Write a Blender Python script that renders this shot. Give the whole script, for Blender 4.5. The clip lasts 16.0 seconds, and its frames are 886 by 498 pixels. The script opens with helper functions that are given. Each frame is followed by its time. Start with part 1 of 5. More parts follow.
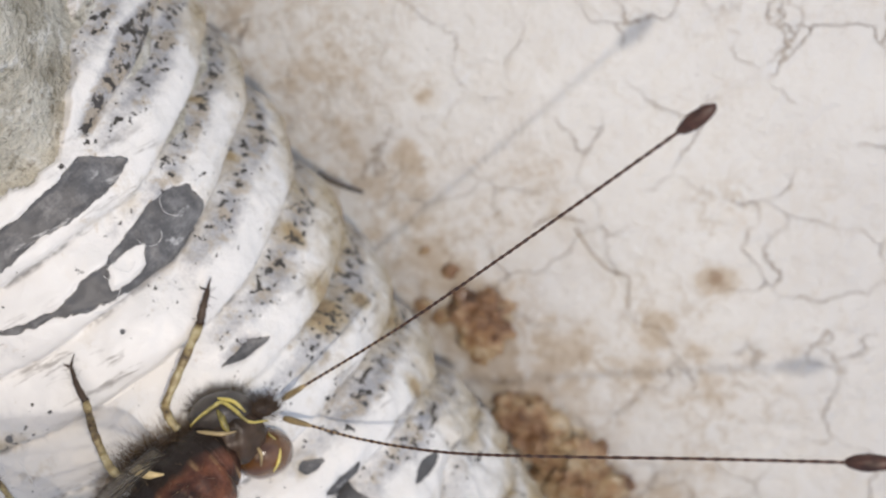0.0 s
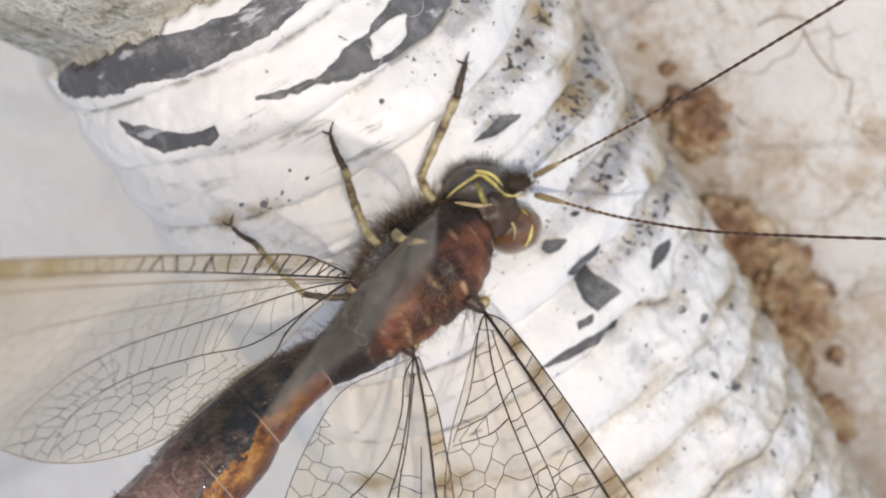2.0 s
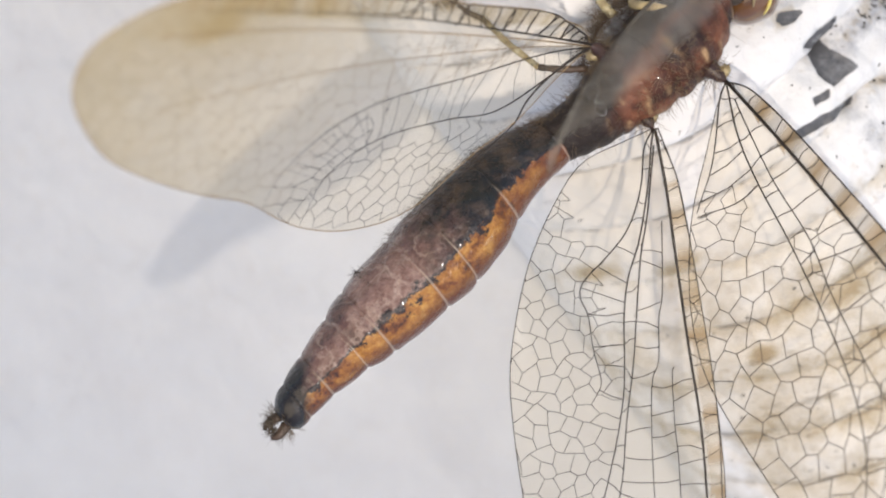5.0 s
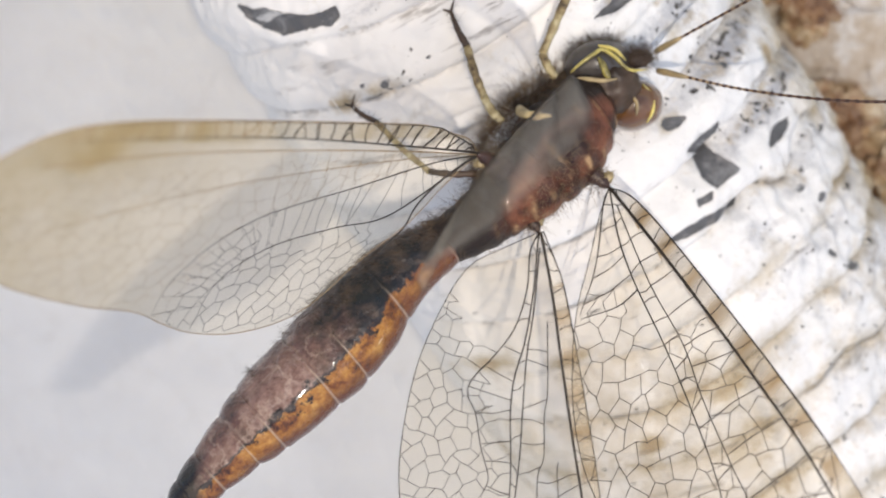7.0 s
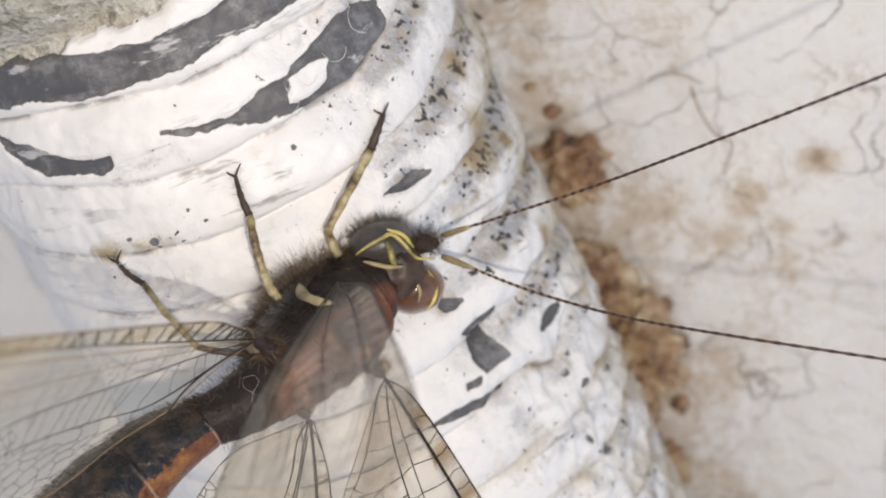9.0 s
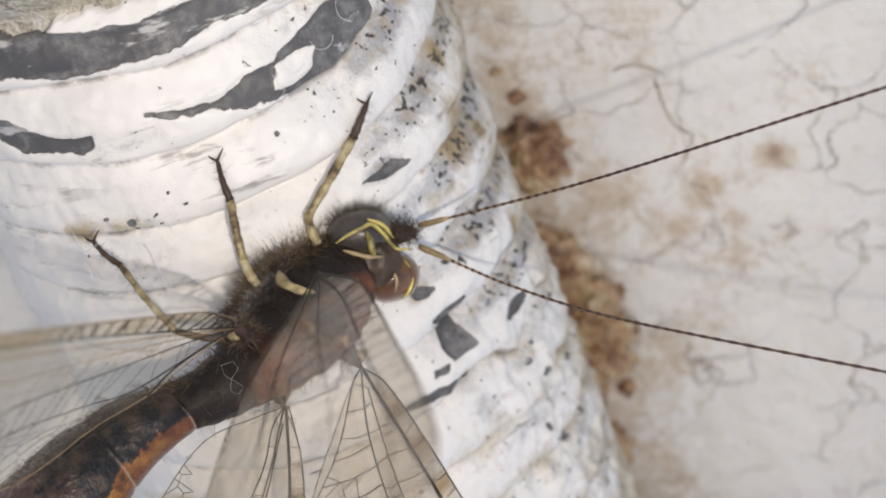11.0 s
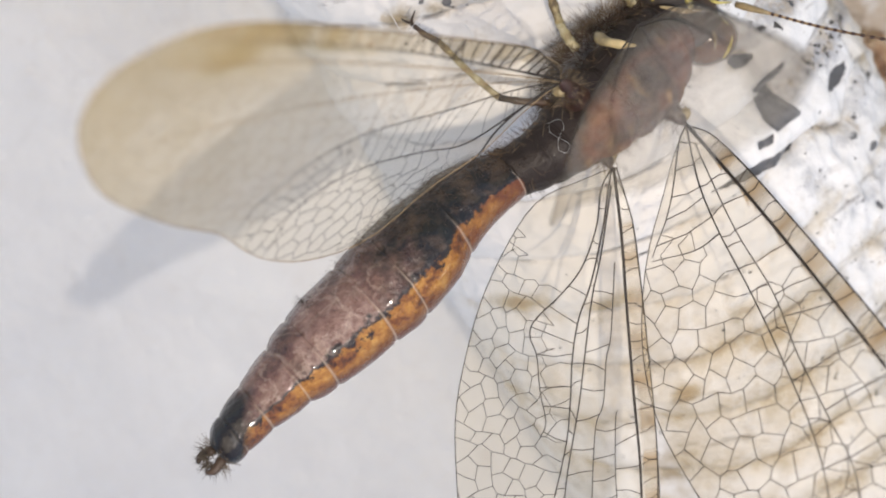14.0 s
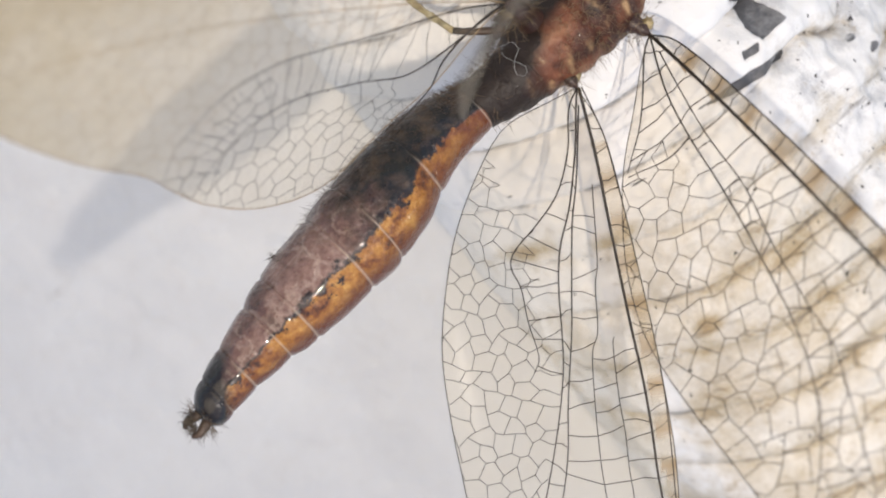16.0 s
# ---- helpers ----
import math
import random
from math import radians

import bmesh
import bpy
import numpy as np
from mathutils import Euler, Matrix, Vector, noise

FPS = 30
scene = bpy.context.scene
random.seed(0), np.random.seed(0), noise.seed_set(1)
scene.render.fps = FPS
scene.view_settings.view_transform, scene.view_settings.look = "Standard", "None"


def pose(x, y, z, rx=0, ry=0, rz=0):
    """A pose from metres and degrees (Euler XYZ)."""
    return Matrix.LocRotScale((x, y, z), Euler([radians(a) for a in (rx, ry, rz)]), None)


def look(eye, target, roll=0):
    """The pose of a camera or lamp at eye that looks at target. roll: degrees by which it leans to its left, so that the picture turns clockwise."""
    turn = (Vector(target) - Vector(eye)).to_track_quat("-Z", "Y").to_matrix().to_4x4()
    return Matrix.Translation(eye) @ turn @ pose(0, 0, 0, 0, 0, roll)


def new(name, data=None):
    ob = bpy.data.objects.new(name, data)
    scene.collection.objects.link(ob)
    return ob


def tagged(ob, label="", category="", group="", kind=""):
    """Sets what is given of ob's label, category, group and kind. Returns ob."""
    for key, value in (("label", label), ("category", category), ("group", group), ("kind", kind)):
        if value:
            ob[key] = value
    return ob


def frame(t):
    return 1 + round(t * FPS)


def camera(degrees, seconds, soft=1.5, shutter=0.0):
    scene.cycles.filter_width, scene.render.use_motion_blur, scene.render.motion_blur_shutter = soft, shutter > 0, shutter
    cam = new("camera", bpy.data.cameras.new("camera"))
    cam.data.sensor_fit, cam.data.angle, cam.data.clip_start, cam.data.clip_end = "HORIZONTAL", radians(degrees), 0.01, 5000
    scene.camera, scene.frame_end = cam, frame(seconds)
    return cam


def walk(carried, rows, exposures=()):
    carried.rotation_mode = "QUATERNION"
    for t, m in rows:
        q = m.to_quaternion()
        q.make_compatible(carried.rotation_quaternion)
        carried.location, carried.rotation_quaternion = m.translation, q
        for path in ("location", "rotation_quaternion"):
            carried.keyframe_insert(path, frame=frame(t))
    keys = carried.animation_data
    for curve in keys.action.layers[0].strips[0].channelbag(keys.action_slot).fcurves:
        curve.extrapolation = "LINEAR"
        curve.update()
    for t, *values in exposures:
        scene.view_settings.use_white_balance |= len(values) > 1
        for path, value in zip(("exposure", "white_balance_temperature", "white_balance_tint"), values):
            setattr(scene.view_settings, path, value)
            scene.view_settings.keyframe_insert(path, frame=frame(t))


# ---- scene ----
import collections

# A macro view: an owlfly resting on a painted corrugated conduit that lies on a white plastered slab.
# The slab is z = 0, the conduit runs along y. Builders work in millimetres.
PATH = [
    (0.0, 0.05687, 0.03130, 0.10448, -22.005, 11.089, -27.146),
    (0.5, 0.05401, 0.03160, 0.10536, -23.966, 13.014, -27.277),
    (1.0, 0.05198, 0.03279, 0.10703, -24.877, 14.315, -27.370),
    (1.5, 0.04956, 0.03236, 0.10700, -26.099, 13.670, -26.280),
    (2.0, 0.04592, 0.03274, 0.10872, -27.793, 14.582, -26.082),
    (2.5, 0.04235, 0.03033, 0.10990, -30.092, 16.084, -27.270),
    (3.0, 0.03980, 0.03181, 0.11012, -30.742, 17.483, -27.865),
    (3.5, 0.03831, 0.03101, 0.11118, -32.060, 18.362, -28.948),
    (3.7, 0.03686, 0.03050, 0.11195, -32.939, 18.818, -29.271),
    (5.8, 0.03807, 0.02992, 0.11213, -33.108, 17.200, -29.407),
    (6.0, 0.03869, 0.03019, 0.11198, -33.104, 17.166, -29.396),
    (6.5, 0.03913, 0.02932, 0.11214, -32.962, 17.075, -29.448),
    (7.0, 0.04178, 0.03217, 0.11158, -31.099, 16.118, -27.817),
    (7.5, 0.04366, 0.03464, 0.11045, -29.105, 14.219, -26.402),
    (8.0, 0.04470, 0.03678, 0.10933, -26.468, 11.320, -24.107),
    (8.2, 0.04390, 0.03780, 0.10812, -27.631, 10.094, -22.379),
    (10.3, 0.03256, 0.04434, 0.10235, -28.886, 7.670, -14.104),
    (10.5, 0.03354, 0.04470, 0.10292, -29.132, 7.272, -13.903),
    (11.0, 0.03481, 0.04425, 0.10429, -29.874, 6.042, -13.566),
    (11.5, 0.03086, 0.04494, 0.10547, -30.865, 9.207, -15.570),
    (12.0, 0.03138, 0.04415, 0.10691, -30.872, 9.700, -15.883),
    (12.5, 0.03232, 0.04144, 0.10800, -31.528, 10.046, -17.708),
    (13.0, 0.03209, 0.03907, 0.10950, -31.471, 11.389, -20.003),
    (13.5, 0.03050, 0.03658, 0.10982, -32.077, 12.168, -21.113),
    (14.0, 0.02907, 0.03502, 0.11038, -32.303, 12.621, -22.387),
    (14.5, 0.03049, 0.03265, 0.11042, -32.315, 12.320, -23.442),
    (15.0, 0.02904, 0.03141, 0.11237, -33.567, 14.055, -25.815),
    (15.5, 0.02956, 0.02899, 0.11206, -33.685, 15.321, -28.721),
    (16.0, 0.03536, 0.02488, 0.10994, -32.238, 14.379, -31.317),
]
cam = camera(33.56, 16.0, soft=2.0)
cam.data.dof.use_dof = True
cam.data.dof.focus_distance, cam.data.dof.aperture_fstop = 0.081, 47.0
walk(cam, [(r[0], pose(*r[1:])) for r in PATH],
     [(0.0, -0.04), (1.5, 0.08), (2.5, 0.25), (3.5, 0.36), (6.5, 0.36), (7.5, 0.24), (8.2, 0.12), (10.3, -0.10), (11.5, -0.04), (12.5, 0.16), (13.5, 0.27), (14.5, 0.33), (15.5, 0.36), (16.0, 0.30)])

# ---- light ----
world = bpy.data.worlds.new("sky")
scene.world = world
world.use_nodes = True
wt = world.node_tree
sky = wt.nodes.new("ShaderNodeTexSky")
sky.sky_type = "NISHITA"
sky.sun_disc = False
sky.sun_elevation, sky.sun_rotation = radians(55), radians(120)
wt.nodes["Background"].inputs["Strength"].default_value = 0.114
wt.links.new(sky.outputs[0], wt.nodes["Background"].inputs["Color"])
sun = new("sun", bpy.data.lights.new("sun", "SUN"))
sun.data.energy, sun.data.angle, sun.data.color = 1.0, radians(60), (1.0, 0.82, 0.58)
sun.matrix_world = look((-0.15, 0.35, 1.0), (0, 0, 0))
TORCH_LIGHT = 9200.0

MM = 0.001


# ---- small helpers ----
def mm(x, y, z):
    return Vector((x * MM, y * MM, z * MM))


def mesh_from(name, verts, faces, smooth=True, attrs=None):
    me = bpy.data.meshes.new(name)
    me.from_pydata([(v[0] * MM, v[1] * MM, v[2] * MM) for v in verts], [], faces)
    if smooth:
        me.polygons.foreach_set("use_smooth", [True] * len(me.polygons))
    for key, vals in (attrs or {}).items():
        a = me.attributes.new(key, "FLOAT", "POINT")
        a.data.foreach_set("value", [float(q) for q in vals])
    me.update()
    return me


def thing(name, at, label, category, group="", kind=""):
    e = new(name)
    e.location = mm(*at)
    e.empty_display_size = 0.005
    return tagged(e, label, category, group, kind)


def part(name, me, material, parent, label=""):
    """One mesh under a thing or a part; its points are in the world's millimetres."""
    ob = new(name, me)
    me.materials.append(material)
    ob.parent = parent
    if parent is not None and parent.type == "EMPTY":
        ob.matrix_parent_inverse = Matrix.Translation(-parent.location)
    if label:
        ob["label"] = label
    return ob


def unit(v):
    v = np.asarray(v, float)
    return v / np.linalg.norm(v)


def spline(pts, n):
    """n points on a Catmull-Rom curve through pts."""
    p = np.asarray(pts, float)
    p = np.vstack([2 * p[0] - p[1], p, 2 * p[-1] - p[-2]])
    out = []
    for u in np.linspace(0, len(p) - 3 - 1e-6, n):
        i = int(u)
        t = u - i
        a, b, c, d = p[i], p[i + 1], p[i + 2], p[i + 3]
        out.append(0.5 * (2 * b + (c - a) * t + (2 * a - 5 * b + 4 * c - d) * t * t + (3 * b - a - 3 * c + d) * t ** 3))
    return np.array(out)


def tube(path, radii, sides=6, verts=None, faces=None):
    """A tapered tube along path; appends to verts and faces when given."""
    verts = [] if verts is None else verts
    faces = [] if faces is None else faces
    path = np.asarray(path, float)
    k = len(path)
    radii = np.broadcast_to(np.asarray(radii, float), (k,))
    tang = np.gradient(path, axis=0) if k > 2 else np.array([path[1] - path[0]] * 2)
    ref = np.array([0.31, 0.22, 0.92])
    base = len(verts)
    for i in range(k):
        t = unit(tang[i])
        e = np.cross(t, ref)
        e = unit(e) if np.linalg.norm(e) > 1e-3 else unit(np.cross(t, [1, 0, 0]))
        f = np.cross(t, e)
        for j in range(sides):
            w = 2 * math.pi * j / sides
            verts.append(path[i] + radii[i] * (math.cos(w) * e + math.sin(w) * f))
    for i in range(k - 1):
        for j in range(sides):
            a, b = base + i * sides + j, base + i * sides + (j + 1) % sides
            faces.append((a, b, b + sides, a + sides))
    faces.append(tuple(base + j for j in reversed(range(sides))))
    faces.append(tuple(base + (k - 1) * sides + j for j in range(sides)))
    return verts, faces


def ball(center, axes, nu=24, nv=16, bump=0.0, scale=1.0, seed=0.0):
    """An ellipsoid with its three half-axes given as vectors, its skin roughened by bump."""
    c = np.asarray(center, float)
    ax = np.asarray(axes, float)
    verts, faces = [], []
    for i in range(nv + 1):
        th = math.pi * i / nv
        for j in range(nu):
            ph = 2 * math.pi * j / nu
            d = np.array([math.sin(th) * math.cos(ph), math.sin(th) * math.sin(ph), math.cos(th)])
            k = 1.0
            if bump:
                k += bump * noise.noise(Vector(d * scale) + Vector((seed, seed * 2, 0)))
            verts.append(c + (d * k) @ ax)
    for i in range(nv):
        for j in range(nu):
            a, b = i * nu + j, i * nu + (j + 1) % nu
            faces.append((a, a + nu, b + nu, b))
    return verts, faces


# ---- materials ----
def material(name):
    m = bpy.data.materials.new(name)
    m.use_nodes = True
    return m, m.node_tree, m.node_tree.nodes["Principled BSDF"]


def node(nt, kind, **kw):
    n = nt.nodes.new("ShaderNode" + kind)
    for k, v in kw.items():
        if k in n.inputs:
            n.inputs[k].default_value = v
    return n


def coords(nt):
    return nt.nodes.new("ShaderNodeTexCoord").outputs["Object"]


def noise_tex(nt, scale, detail=4.0, rough=0.6):
    n = node(nt, "TexNoise", Scale=scale, Detail=detail, Roughness=rough)
    nt.links.new(coords(nt), n.inputs["Vector"])
    return n.outputs["Fac"]


def attr(nt, name):
    n = nt.nodes.new("ShaderNodeAttribute")
    n.attribute_name = name
    return n.outputs["Fac"]


def ramp(nt, fac, stops):
    n = nt.nodes.new("ShaderNodeValToRGB")
    while len(n.color_ramp.elements) < len(stops):
        n.color_ramp.elements.new(0.5)
    for e, (p, c) in zip(n.color_ramp.elements, stops):
        e.position = p
        e.color = (*c, 1) if len(c) == 3 else c
    nt.links.new(fac, n.inputs["Fac"])
    return n.outputs["Color"]


def step(nt, fac, lo, hi):
    n = node(nt, "MapRange")
    n.inputs["From Min"].default_value, n.inputs["From Max"].default_value = lo, hi
    nt.links.new(fac, n.inputs["Value"])
    return n.outputs["Result"]


def mix(nt, fac, a, b, kind="MIX"):
    n = nt.nodes.new("ShaderNodeMix")
    n.data_type, n.blend_type = "RGBA", kind
    for sock, v in ((n.inputs[0], fac), (n.inputs[6], a), (n.inputs[7], b)):
        if isinstance(v, (int, float)):
            sock.default_value = v
        elif isinstance(v, tuple):
            sock.default_value = (*v, 1)
        else:
            nt.links.new(v, sock)
    return n.outputs[2]


def calc(nt, op, a, b):
    n = nt.nodes.new("ShaderNodeMath")
    n.operation = op
    for sock, v in ((n.inputs[0], a), (n.inputs[1], b)):
        if isinstance(v, (int, float)):
            sock.default_value = v
        else:
            nt.links.new(v, sock)
    return n.outputs[0]


def bump(nt, bsdf, height, strength, distance):
    n = node(nt, "Bump", Strength=strength, Distance=distance)
    nt.links.new(height, n.inputs["Height"])
    nt.links.new(n.outputs[0], bsdf.inputs["Normal"])


def make_plaster():
    m, nt, b = material("white_plaster")
    n1, n2 = noise_tex(nt, 60, 5), noise_tex(nt, 900, 4)
    col = mix(nt, step(nt, n1, 0.35, 0.7), (0.87, 0.86, 0.825), (0.79, 0.775, 0.745))
    dirt = attr(nt, "dirt")
    fuzz = calc(nt, "ADD", dirt, calc(nt, "MULTIPLY", calc(nt, "SUBTRACT", noise_tex(nt, 290, 9, 0.76), 0.5), 2.3))
    col = mix(nt, calc(nt, "MULTIPLY", step(nt, fuzz, 0.15, 0.80), 0.28), col, (0.60, 0.47, 0.32))
    col = mix(nt, calc(nt, "MULTIPLY", step(nt, fuzz, 0.46, 0.70), 0.46), col, (0.48, 0.35, 0.20))
    vein = calc(nt, "ABSOLUTE", calc(nt, "SUBTRACT", noise_tex(nt, 210, 7, 0.68), 0.5), 0.0)
    net = calc(nt, "MULTIPLY", calc(nt, "SUBTRACT", 1.0, step(nt, vein, 0.003, 0.022)), step(nt, calc(nt, "ADD", dirt, calc(nt, "SUBTRACT", noise_tex(nt, 90, 3), 0.5)), 0.08, 0.4))
    col = mix(nt, calc(nt, "MULTIPLY", net, 0.42), col, (0.42, 0.30, 0.16))
    col = mix(nt, calc(nt, "MULTIPLY", step(nt, fuzz, 0.85, 1.2), 0.7), col, (0.27, 0.155, 0.075))
    # hairline crack net
    warp = node(nt, "TexNoise", Scale=220.0, Detail=5.0)
    nt.links.new(coords(nt), warp.inputs["Vector"])
    wv = nt.nodes.new("ShaderNodeVectorMath")
    wv.operation = "MULTIPLY_ADD"
    nt.links.new(warp.outputs["Color"], wv.inputs[0])
    wv.inputs[1].default_value = (0.006, 0.006, 0.006)
    nt.links.new(coords(nt), wv.inputs[2])
    vor = nt.nodes.new("ShaderNodeTexVoronoi")
    vor.feature = "DISTANCE_TO_EDGE"
    vor.inputs["Scale"].default_value = 140.0
    nt.links.new(wv.outputs[0], vor.inputs["Vector"])
    line = calc(nt, "SUBTRACT", 1.0, step(nt, vor.outputs["Distance"], 0.002, 0.012))
    line = calc(nt, "MULTIPLY", line, calc(nt, "MULTIPLY", step(nt, noise_tex(nt, 130, 3), 0.43, 0.6), attr(nt, "speck")))
    col = mix(nt, calc(nt, "MULTIPLY", line, 0.75), col, (0.36, 0.25, 0.15))
    fine = calc(nt, "MULTIPLY", step(nt, noise_tex(nt, 1000, 5, 0.7), 0.67, 0.72), attr(nt, "speck"))
    col = mix(nt, calc(nt, "MULTIPLY", fine, 0.7), col, (0.22, 0.17, 0.12))
    nt.links.new(col, b.inputs["Base Color"])
    b.inputs["Roughness"].default_value = 0.75
    h = calc(nt, "SUBTRACT", calc(nt, "ADD", n1, calc(nt, "MULTIPLY", n2, 0.3)), calc(nt, "MULTIPLY", line, 0.2))
    h = calc(nt, "ADD", h, calc(nt, "MULTIPLY", noise_tex(nt, 420, 6, 0.7), 0.55))
    bump(nt, b, h, 0.95, 0.0012)
    return m


def make_pipe_paint():
    m, nt, b = material("flaking_white_paint")
    n1, n2 = noise_tex(nt, 150, 5), noise_tex(nt, 1500, 3)
    col = mix(nt, step(nt, n1, 0.3, 0.7), (0.87, 0.855, 0.835), (0.79, 0.78, 0.765))
    grime_shade = attr(nt, "grime_shade")
    # bluish grey for real grime and for the painted shading of the ridges
    fz2 = calc(nt, "ADD", grime_shade, calc(nt, "MULTIPLY", calc(nt, "SUBTRACT", noise_tex(nt, 430, 9, 0.8), 0.5), 1.9))
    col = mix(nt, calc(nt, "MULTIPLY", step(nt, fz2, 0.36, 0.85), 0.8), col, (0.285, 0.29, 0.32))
    dirt = attr(nt, "dirt")
    fuzz = calc(nt, "ADD", dirt, calc(nt, "MULTIPLY", calc(nt, "SUBTRACT", noise_tex(nt, 190, 9, 0.76), 0.5), 2.1))
    col = mix(nt, calc(nt, "MULTIPLY", step(nt, fuzz, 0.22, 0.80), 0.88), col, (0.42, 0.33, 0.185))
    col = mix(nt, calc(nt, "MULTIPLY", step(nt, fuzz, 0.74, 1.15), 0.8), col, (0.28, 0.17, 0.085))
    crust = calc(nt, "ADD", noise_tex(nt, 620, 8, 0.75), calc(nt, "MULTIPLY", calc(nt, "MAXIMUM", grime_shade, dirt), 0.22))
    col = mix(nt, calc(nt, "MULTIPLY", step(nt, crust, 0.66, 0.74), 0.5), col, (0.42, 0.32, 0.18))
    spots = calc(nt, "ADD", noise_tex(nt, 1500, 3), calc(nt, "MULTIPLY", grime_shade, 0.20))
    col = mix(nt, step(nt, spots, 0.725, 0.75), col, (0.05, 0.045, 0.04))
    chips = calc(nt, "ADD", noise_tex(nt, 700, 6, 0.7), calc(nt, "MULTIPLY", grime_shade, 0.17))
    col = mix(nt, step(nt, chips, 0.755, 0.775), col, (0.06, 0.055, 0.055))
    # dark broken lines under the ledges, painted shade and dirt; brush-like streaks along the bands
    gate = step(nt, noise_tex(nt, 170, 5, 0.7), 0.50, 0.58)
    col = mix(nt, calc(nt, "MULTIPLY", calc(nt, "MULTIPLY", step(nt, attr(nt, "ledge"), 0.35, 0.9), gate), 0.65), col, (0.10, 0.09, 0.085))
    along = node(nt, "TexNoise", Scale=1.0, Detail=6.0, Roughness=0.7)
    am = nt.nodes.new("ShaderNodeMapping")
    am.inputs["Scale"].default_value = (170, 1000, 170)
    nt.links.new(coords(nt), am.inputs["Vector"])
    nt.links.new(am.outputs[0], along.inputs["Vector"])
    gate2 = step(nt, noise_tex(nt, 120, 4, 0.6), 0.50, 0.62)
    col = mix(nt, calc(nt, "MULTIPLY", calc(nt, "MULTIPLY", step(nt, along.outputs["Fac"], 0.56, 0.64), gate2), 0.65), col, (0.20, 0.18, 0.165))
    flecks = calc(nt, "MULTIPLY", step(nt, along.outputs["Fac"], 0.555, 0.62), step(nt, fuzz, 0.35, 0.75))
    col = mix(nt, calc(nt, "MULTIPLY", flecks, 0.6), col, (0.24, 0.17, 0.095))
    peel = calc(nt, "ADD", attr(nt, "peel"), calc(nt, "MULTIPLY", calc(nt, "SUBTRACT", noise_tex(nt, 330, 5, 0.6), 0.5), 1.3))
    bare = step(nt, peel, 0.47, 0.52)
    scuff = step(nt, noise_tex(nt, 330, 9, 0.8), 0.50, 0.75)
    plastic = mix(nt, scuff, (0.10, 0.10, 0.105), (0.34, 0.34, 0.345))
    # thin white scratches left on the bare plastic
    scratch = node(nt, "TexNoise", Scale=1.0, Detail=5.0, Roughness=0.6)
    st = nt.nodes.new("ShaderNodeMapping")
    st.inputs["Scale"].default_value = (240, 900, 400)
    st.inputs["Rotation"].default_value = (0, 0, 0.35)
    nt.links.new(coords(nt), st.inputs["Vector"])
    nt.links.new(st.outputs[0], scratch.inputs["Vector"])
    plastic = mix(nt, calc(nt, "MULTIPLY", step(nt, scratch.outputs["Fac"], 0.61, 0.66), 0.7), plastic, (0.66, 0.66, 0.66))
    nt.links.new(mix(nt, bare, col, plastic), b.inputs["Base Color"])
    b.inputs["Roughness"].default_value = 0.5
    rough = calc(nt, "ADD", 0.12, grime_shade)
    h = calc(nt, "SUBTRACT", calc(nt, "ADD", n1, calc(nt, "MULTIPLY", calc(nt, "MULTIPLY", n2, rough), 0.3)), calc(nt, "MULTIPLY", bare, 0.9))
    h = calc(nt, "ADD", h, calc(nt, "MULTIPLY", calc(nt, "MULTIPLY", noise_tex(nt, 480, 5, 0.7), rough), 1.3))
    bump(nt, b, h, 0.8, 0.0004)
    return m


def make_concrete():
    m, nt, b = material("rough_concrete")
    n1, n2 = noise_tex(nt, 300, 7, 0.75), noise_tex(nt, 1200, 4)
    col = ramp(nt, n1, [(0.3, (0.26, 0.23, 0.17)), (0.42, (0.50, 0.47, 0.39)), (0.54, (0.67, 0.65, 0.57)), (0.7, (0.82, 0.81, 0.76))])
    col = mix(nt, calc(nt, "MULTIPLY", step(nt, n2, 0.56, 0.66), 0.8), col, (0.24, 0.205, 0.15))
    col = mix(nt, step(nt, noise_tex(nt, 700, 4), 0.56, 0.66), col, (0.82, 0.81, 0.76))
    col = mix(nt, calc(nt, "MULTIPLY", step(nt, noise_tex(nt, 460, 7, 0.8), 0.55, 0.63), 0.75), col, (0.20, 0.18, 0.13))
    nt.links.new(col, b.inputs["Base Color"])
    b.inputs["Roughness"].default_value = 0.9
    bump(nt, b, calc(nt, "ADD", n1, n2), 0.9, 0.0009)
    return m


def make_mud():
    m, nt, b = material("dry_brown_mud")
    n1, n2 = noise_tex(nt, 260, 8, 0.75), noise_tex(nt, 1300, 5)
    col = ramp(nt, n1, [(0.33, (0.04, 0.02, 0.012)), (0.41, (0.20, 0.10, 0.05)), (0.49, (0.40, 0.235, 0.125)), (0.57, (0.56, 0.42, 0.25)), (0.67, (0.78, 0.68, 0.52))])
    nt.links.new(col, b.inputs["Base Color"])
    b.inputs["Roughness"].default_value = 0.42
    b.inputs["Coat Weight"].default_value = 0.4
    b.inputs["Coat Roughness"].default_value = 0.15
    bump(nt, b, calc(nt, "ADD", n1, calc(nt, "MULTIPLY", n2, 0.4)), 0.8, 0.0006)
    return m


def make_plain(name, col, rough=0.5, var=0.25, scale=600, metal=0.0, coat=0.0, relief=0.00008):
    m, nt, b = material(name)
    n1 = noise_tex(nt, scale, 4)
    dark = tuple(c * (1 - var) for c in col)
    lite = tuple(min(1, c * (1 + var)) for c in col)
    nt.links.new(mix(nt, step(nt, n1, 0.3, 0.7), dark, lite), b.inputs["Base Color"])
    b.inputs["Roughness"].default_value = rough
    b.inputs["Metallic"].default_value = metal
    b.inputs["Coat Weight"].default_value = coat
    bump(nt, b, n1, 0.4, relief)
    return m


